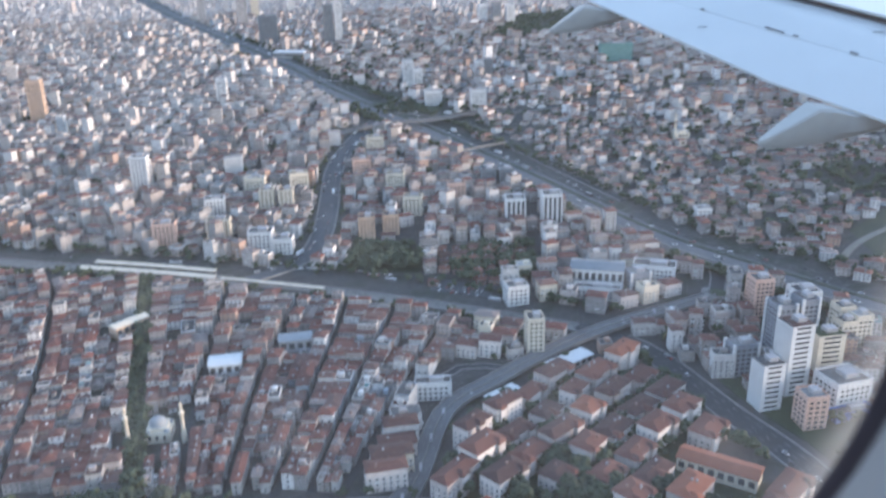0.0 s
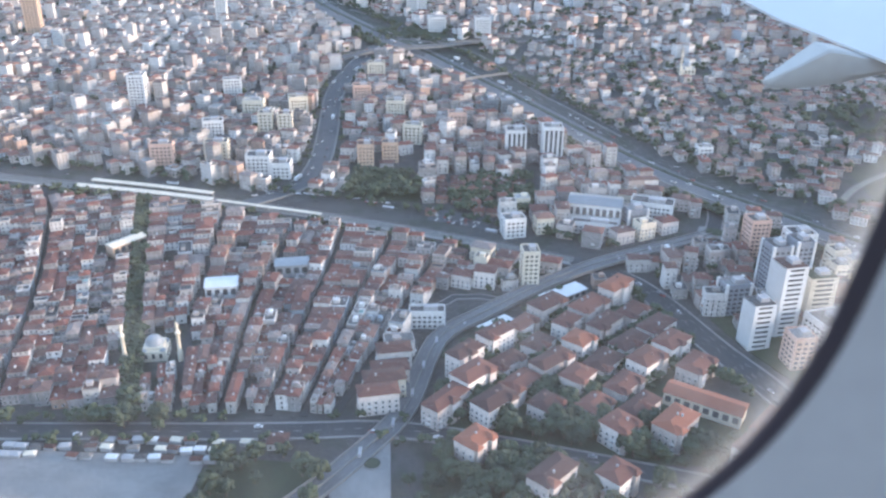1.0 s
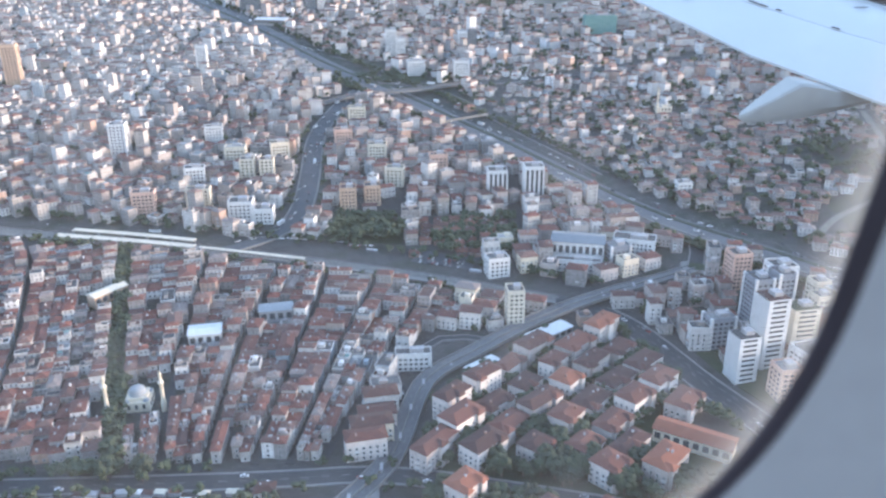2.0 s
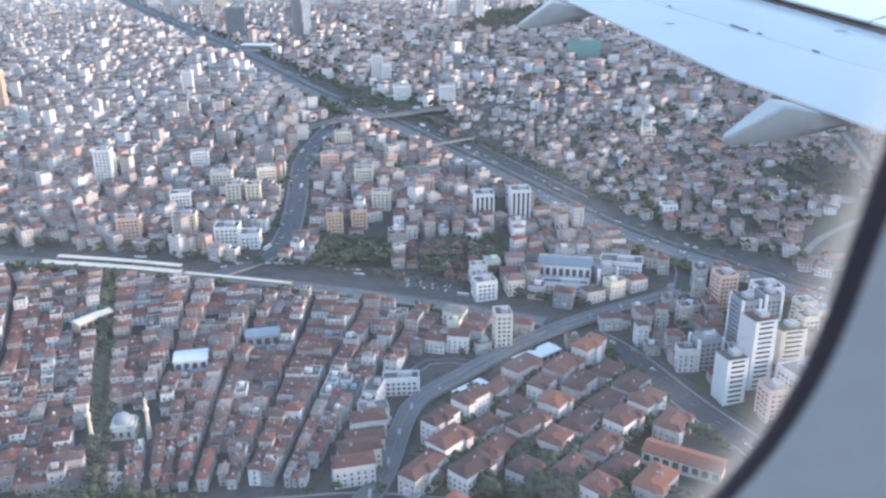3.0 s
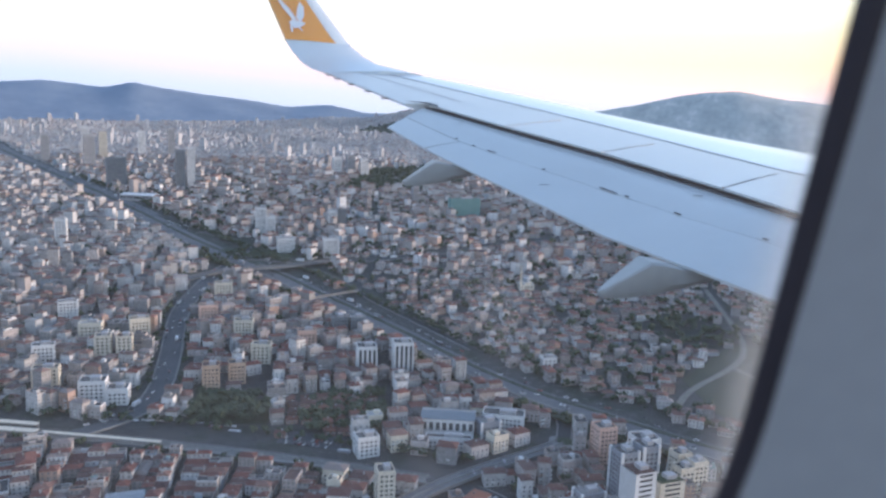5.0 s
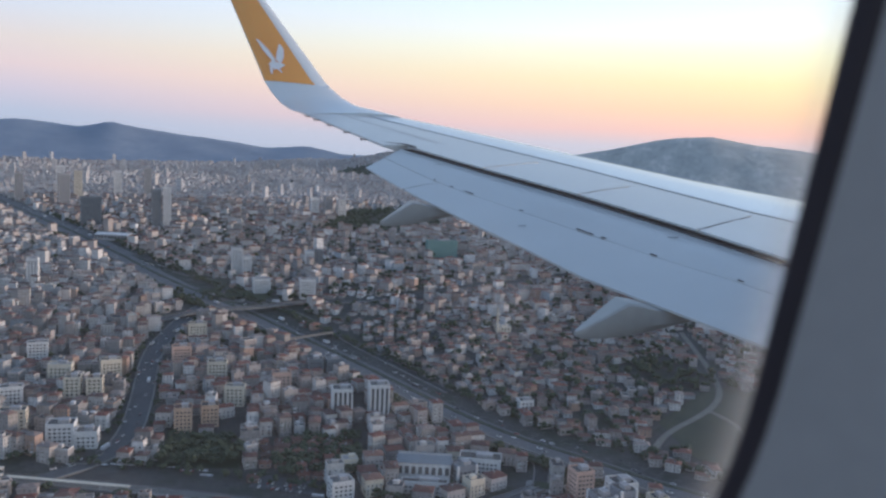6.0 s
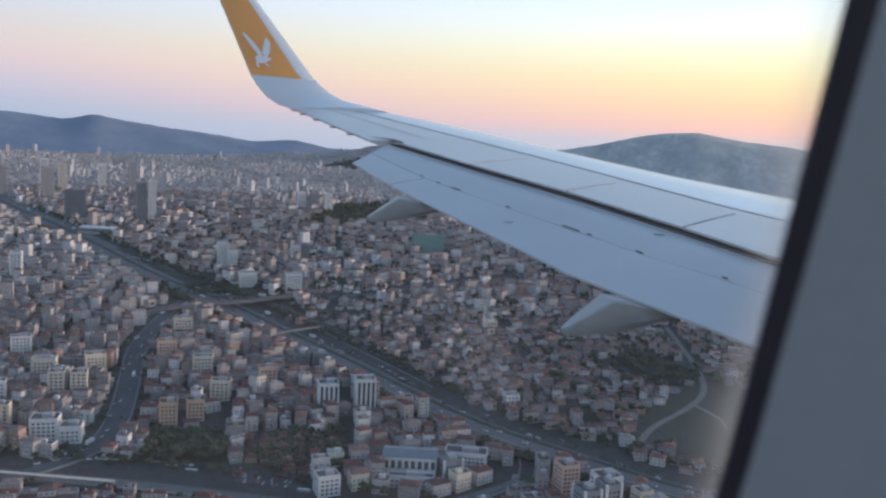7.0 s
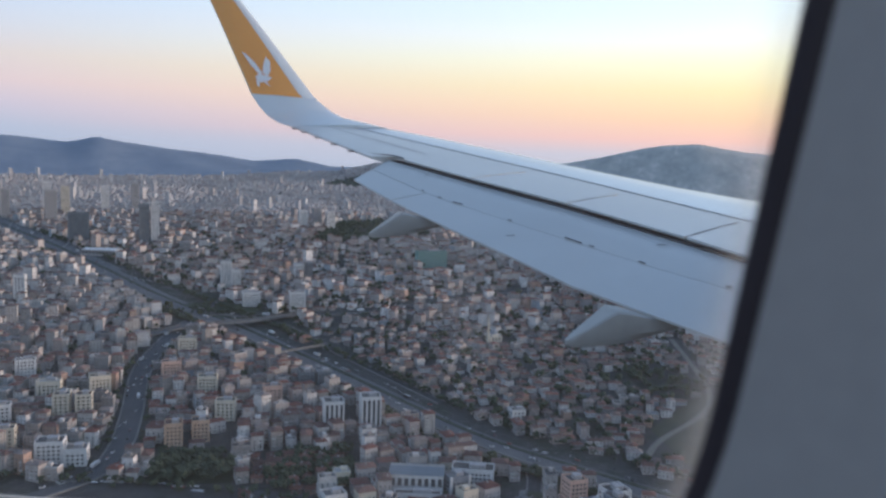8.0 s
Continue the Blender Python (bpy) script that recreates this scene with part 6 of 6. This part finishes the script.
    for y in [8.93, 9.4, 9.9, 10.15, 10.3, 10.42, 10.47]:
        j = joint(y) + 0.004
        c = max(min(chord(y), end_of(y)), j + 0.01)
        sec.append([flap_at(j, y, -0.004), flap_at((j + c) / 2, y, 0.0), flap_at(c, y, -0.004), flap_at(c, y, -0.02), flap_at(j, y, -0.05)])
    loft("aft_flap", sec, M_SKIN, th)
    # worn marks, fittings and drain slots along the flap joint
    for y, ln, u in ((9.0, 0.05, 0.0), (8.62, 0.06, 0.0), (8.3, 0.16, 0.0), (7.45, 0.06, 0.0), (6.58, 0.22, 0.0), (6.36, 0.06, 0.0), (5.8, 0.08, 0.0), (5.06, 0.05, 0.0)):
        j = joint(y) + u
        v = [flap_at(j - 0.012, y - ln / 2, 0.014), flap_at(j - 0.012, y + ln / 2, 0.014), flap_at(j + 0.008, y + ln / 2, 0.012), flap_at(j + 0.008, y - ln / 2, 0.012)]
        link("joint_mark", v, [(0, 1, 2, 3)], M_GAP, parent=th)
    for u, y in ((0.19, 9.6), (0.87, 7.0), (0.2, 6.05)):
        v = [flap_at(u + a, y + e, 0.02) for a, e in ((-0.03, -0.03), (-0.02, 0.0), (0.03, 0.035), (0.035, 0.02), (0.0, -0.02))]
        link("vent", v, [(0, 1, 2, 3, 4)], M_GAP, parent=th)

    # flap track fairings: canoe-shaped bodies below the flaps
    for tip, top, y in ((Vector((1.90, 0, -1.185)), Vector((2.24, 0, -0.93)), 5.1), (Vector((0.945, 0, -0.79)), Vector((1.33, 0, -0.565)), 8.35)):
        sec = []
        k = 0.5 if y > 7 else 0.62
        for u, hw, up, dn in ((0.0, 0.012, 0.01, -0.02), (0.03, 0.04, 0.03, -0.035), (0.16, 0.09, 0.12, -0.028), (0.31, 0.13, 0.225, -0.002), (0.40, 0.14, 0.215, 0.015), (0.52, 0.155, 0.19, 0.045), (0.65, 0.165, 0.19, 0.08), (0.9, 0.17, 0.24, 0.14), (1.5, 0.17, 0.32, 0.22), (2.2, 0.12, 0.36, 0.3)):
            cx, cz = tip.x + u, EYE + tip.z
            ring = []
            for e, g in ((-1, 0.3), (-1, 0.93), (-0.88, 1.0), (0.88, 1.0), (1, 0.93), (1, 0.3), (0.7, 0.0), (-0.7, 0.0)):
                ring.append(Vector((cx, y + e * hw, cz + dn + (up - dn) * g)))
            sec.append(ring)
        loft("flap_fairing", sec, M_FAIRING, th, label="grey canoe-shaped flap track fairing")

    # winglet: the wing tip curves up; orange above a slanting line
    TE = [(0.29, 15.0, 0.487), (0.055, 15.6, 0.575), (-0.15, 16.1, 0.715), (-0.335, 16.45, 0.925), (-0.47, 16.61, 1.13), (-0.518, 16.65, 1.239), (-1.084, 16.95, 2.508), (-1.37, 17.09, 3.12)]
    LE = [(2.05, 15.0, 0.50), (1.68, 15.6, 0.61), (1.33, 16.1, 0.70), (1.04, 16.45, 0.87), (0.82, 16.66, 1.06), (0.72, 16.72, 1.16), (-0.38, 17.0, 2.565), (-0.90, 17.10, 3.2)]

    def tip_at(i, u):
        a, c = Vector(TE[i]), Vector(LE[i])
        return a.lerp(c, u) + Vector((0, 0, EYE))
    normals = []
    for i in range(len(TE)):
        a = tip_at(max(i - 1, 0), 0.5)
        c = tip_at(min(i + 1, len(TE) - 1), 0.5)
        ch = tip_at(i, 1) - tip_at(i, 0)
        normals.append(ch.cross(c - a).normalized())
    sgn = 1 if normals[0].z > 0 else -1

    def skin(i, u, off):
        return tip_at(i, u) + normals[i] * sgn * off

    def section(i):
        th_ = 0.11 if i < 3 else 0.06
        up = [skin(i, u, th_ * o_) for u, o_ in ((0, 0.0), (0.25, 0.3), (0.55, 0.55), (0.8, 0.5), (0.94, 0.25))]
        dn = [skin(i, u, -th_ * o_) for u, o_ in ((1.0, 0.1), (0.9, 0.8), (0.55, 1.0), (0.25, 0.6), (0, 0.15))]
        return up + dn
    loft("winglet", [section(i) for i in range(5)], M_WINGLET, th, label="pale grey upswept winglet root")
    wl = loft("winglet_blade", [section(i) for i in range(4, 8)], M_WINGLET, th, label="winglet with a white leading edge")
    # dark fitting and lens where the blade leaves the wing
    bm = bmesh.new()
    bmesh.ops.create_uvsphere(bm, u_segments=10, v_segments=6, radius=0.026)
    bm.transform(Matrix.Translation(skin(4, 0.96, 0.01)) @ Matrix.Diagonal((1.8, 1.0, 1.2, 1)))
    part("light_fitting", bm, M_EMBLEM, th, smooth=True)
    # dark wedge where the flap ends
    v = [on_wing(slot(10.45) - 0.02, 10.45, 0.02), on_wing(slot(10.62) + 0.07, 10.62, 0.022), on_wing(slot(10.83) + 0.06, 10.9, 0.02), on_wing(aft(11.0) + 0.02, 11.02, 0.02), on_wing(slot(10.8) - 0.03, 10.8, 0.016)]
    link("flap_end_gap", v, [(0, 1, 2, 3, 4)], M_GAP, parent=th)
    # orange field on the inner face, ends short of the leading edge
    v, f = [], []
    for i in range(4, 8):
        for u in (0.012, 0.4, 0.76):
            o_ = np.interp(u, (0, 0.25, 0.55, 0.8, 0.94), (0, 0.3, 0.55, 0.5, 0.25)) * 0.06
            v.append(skin(i, u, o_ + 0.011))
    for i in range(3):
        for j in range(2):
            f.append((3 * i + j, 3 * i + j + 1, 3 * i + j + 4, 3 * i + j + 3))
    link("orange_field", v, f, M_LIVERY, parent=wl, label="orange livery field")

    def on_field(u, h):
        """h runs up the blade, 0 at the lower edge."""
        a, c = Vector(TE[4]).lerp(Vector(TE[6]), h), Vector(LE[4]).lerp(Vector(LE[6]), h)
        return a.lerp(c, u) + EYE_V + normals[6] * sgn * 0.055
    # plain white emblem: two raised strokes over a small body
    strokes = [[(0.17, 0.58), (0.23, 0.55), (0.32, 0.43), (0.35, 0.29), (0.28, 0.27), (0.21, 0.41)], [(0.60, 0.53), (0.62, 0.46), (0.52, 0.34), (0.41, 0.26), (0.35, 0.30), (0.47, 0.43)],
               [(0.18, 0.23), (0.27, 0.28), (0.41, 0.27), (0.47, 0.24), (0.36, 0.19), (0.23, 0.16)], [(0.18, 0.20), (0.22, 0.19), (0.18, 0.10), (0.15, 0.11)], [(0.29, 0.18), (0.33, 0.18), (0.36, 0.13), (0.33, 0.13)]]
    for s_ in strokes:
        link("emblem_stroke", [on_field(u, h) for u, h in s_], [tuple(range(len(s_)))], M_EMBLEM, parent=wl)
    return th


aeroplane_wing()

# ---------- the cabin wall and its window ----------
LEANW, SPIN, DIST = radians(4.22), radians(-6.93), 0.144
F_AX = Vector((math.cos(ALONG), math.sin(ALONG), 0))
N_AX = Vector((-math.sin(ALONG), math.cos(ALONG), 0))
U_AX = Vector((0, 0, 1)) * math.cos(LEANW) - N_AX * math.sin(LEANW)
O_AX = U_AX.cross(F_AX)
HALF_W, HALF_H, CORNER = 0.2, 0.18, 0.132
CENTRE = EYE_V + O_AX * DIST + F_AX * -0.1589 + U_AX * 0.0047


def wall_pt(u, v, out):
    """u along the cabin, v up, in the window's own turned axes; out: towards the sky."""
    c, s = math.cos(SPIN), math.sin(SPIN)
    return CENTRE + F_AX * (c * u - s * v) + U_AX * (s * u + c * v) + O_AX * out


def rounded(w, h, r, k=26):
    pts = []
    for cx, cy, a0 in ((w - r, h - r, 0), (-w + r, h - r, 90), (-w + r, -h + r, 180), (w - r, -h + r, 270)):
        for i in range(k + 1):
            a = radians(a0 + 90 * i / k)
            u, v = cx + r * math.cos(a), cy + r * math.sin(a)
            pts.append((u, v + (0.5 * u if u < 0 and v < 0 else 0.0)))
    return pts


def around(g):
    """The window's edge grown by g; the seal lies narrower along the lower half."""
    out = []
    for (a, b2), (c, d_) in zip(rounded(HALF_W, HALF_H, CORNER), rounded(HALF_W + g, HALF_H + g, CORNER + g)):
        k = float(np.interp(b2, [-0.1, -0.03, 0.03], [0.7, 1.0, 1.25])) if g > 0 else 1.0
        out.append((a + (c - a) * k, b2 + (d_ - b2) * k))
    return out


def ring(name, profile, mat, parent=None, label=""):
    """profile: (grow, out) round the window's edge."""
    loops = [[wall_pt(u, v, out) for u, v in around(g)] for g, out in profile]
    k = len(loops[0])
    v = [p for lp in loops for p in lp]
    f = []
    m_ = len(loops)
    for i in range(m_):
        i2 = (i + 1) % m_
        for j in range(k):
            f.append((i * k + j, i * k + (j + 1) % k, i2 * k + (j + 1) % k, i2 * k + j))
    ob = link(name, v, f, mat, parent=parent, smooth=True, label=label)
    ob.data.set_sharp_from_angle(angle=radians(40))
    return ob


def frosted_edge():
    """The pane's rim, frosted towards the seal and clear towards its middle."""
    steps = ((-0.0085, 0.0), (-0.0055, 0.12), (-0.003, 0.42), (-0.001, 0.9), (0.003, 1.0))
    loops = [[wall_pt(u, v, 0.0012) for u, v in rounded(HALF_W + g, HALF_H + g, CORNER + g)] for g, _ in steps]
    k = len(loops[0])
    f, uv = [], []
    for i in range(len(steps) - 1):
        for j in range(k):
            f.append((i * k + j, i * k + (j + 1) % k, i * k + k + (j + 1) % k, i * k + k + j))
            uv += [(0, steps[i][1]), (1, steps[i][1]), (1, steps[i + 1][1]), (0, steps[i + 1][1])]
    ob = link("pane_edge", [p for lp in loops for p in lp], f, M_EDGE, uvs=uv, label="pale frosted edge of the pane")
    ob.visible_shadow = False
    return ob


def cabin_window():
    win = empty("window_1", *CENTRE, 0, "rounded cabin window with a black rubber seal and clear pane", "window", kind="structure")
    for ob in (ring("seal", [(0.0003, 0.0), (0.0003, 0.0006), (0.0049, 0.0006), (0.0049, -0.0004), (0.0034, -0.0014), (0.0012, -0.0009)], M_SEAL, label="black rubber window seal"),
               frosted_edge()):
        ob.parent = win
        ob.matrix_parent_inverse = win.matrix_world.inverted()
    # clear pane, faintly scratched and smeared; its even fog also stands in for haze
    pm, pn, pl, pb = material("scratched_acrylic", 0.1)
    pn.remove(pb)
    clear, fog, mix = pn.new("ShaderNodeBsdfTransparent"), pn.new("ShaderNodeBsdfTranslucent"), pn.new("ShaderNodeMixShader")
    fog.inputs[0].default_value = (0.9, 0.92, 0.95, 1)
    smear = pn.new("ShaderNodeTexNoise")
    smear.inputs["Scale"].default_value, smear.inputs["Detail"].default_value = 42, 5
    amount = ramp(pn, [(0.42, (0.028, 0.028, 0.028)), (0.6, (0.040, 0.040, 0.040)), (0.76, (0.075, 0.075, 0.075))])
    pl.new(pn.new("ShaderNodeTexCoord").outputs["Object"], smear.inputs["Vector"])
    pl.new(smear.outputs["Fac"], amount.inputs[0])
    pl.new(amount.outputs[0], mix.inputs[0])
    pl.new(clear.outputs[0], mix.inputs[1])
    pl.new(fog.outputs[0], mix.inputs[2])
    pl.new(mix.outputs[0], pn["Material Output"].inputs[0])
    edge = rounded(HALF_W + 0.01, HALF_H + 0.01, CORNER + 0.01)
    pane = link("pane", [wall_pt(*p, 0.0024) for p in edge], [tuple(range(len(edge)))], pm, label="clear acrylic pane, faintly scratched and fogged")
    pane.visible_shadow = False
    pane.parent = win
    pane.matrix_parent_inverse = win.matrix_world.inverted()
    # sidewall panel with the opening through it
    inner = around(0.0044)
    outer = []
    for u, v in inner:
        k = min(0.85 / max(abs(u), 1e-6), 0.75 / max(abs(v), 1e-6))
        outer.append((u * k, v * k))
    k = len(inner)
    v, f = [], []
    for o_, t_ in ((-0.0006, -0.0006), (0.0004, 0.03)):
        v += [wall_pt(*p, o_) for p in inner] + [wall_pt(*p, t_) for p in outer]
    for j in range(k):
        j2 = (j + 1) % k
        f += [(j, j2, k + j2, k + j), (2 * k + j, 3 * k + j, 3 * k + j2, 2 * k + j2), (j, 2 * k + j, 2 * k + j2, j2), (k + j, k + j2, 3 * k + j2, 3 * k + j)]
    tagged(link("wall_cabin", v, f, M_PANEL), "grey plastic cabin sidewall panel round the window", "wall", kind="structure")


cabin_window()


def fuselage():
    """The outer skin beside the seat, from below the wing root to the roof, open round the window."""
    th = empty("fuselage", 0, 0, EYE - 2.0, 0, "white curved airliner fuselage side behind the wing root", "aircraft")
    v, f = [], []
    us, an = np.linspace(-3.2, 6.5, 60), np.radians(np.linspace(-62, 78, 48))
    base = EYE_V + O_AX * 0.26 - N_AX * 1.88
    for a in an:
        for u in us:
            v.append(base + F_AX * u + N_AX * (1.88 * math.cos(a)) + Vector((0, 0, 1.88 * math.sin(a) - 0.35)))
    n_ = len(us)
    for i in range(len(an) - 1):
        for j in range(n_ - 1):
            c = (v[i * n_ + j] + v[(i + 1) * n_ + j + 1]) / 2 - EYE_V
            if abs(c.dot(F_AX)) < 0.75 and abs(c.z) < 0.6:
                continue
            f.append((i * n_ + j, i * n_ + j + 1, (i + 1) * n_ + j + 1, (i + 1) * n_ + j))
    ob = link("skin", v, f, M_WINGLET, smooth=True)
    ob.parent, ob.matrix_parent_inverse = th, th.matrix_world.inverted()
    k = ob.modifiers.new("thick", "SOLIDIFY")
    k.thickness, k.offset = 0.02, 1


fuselage()
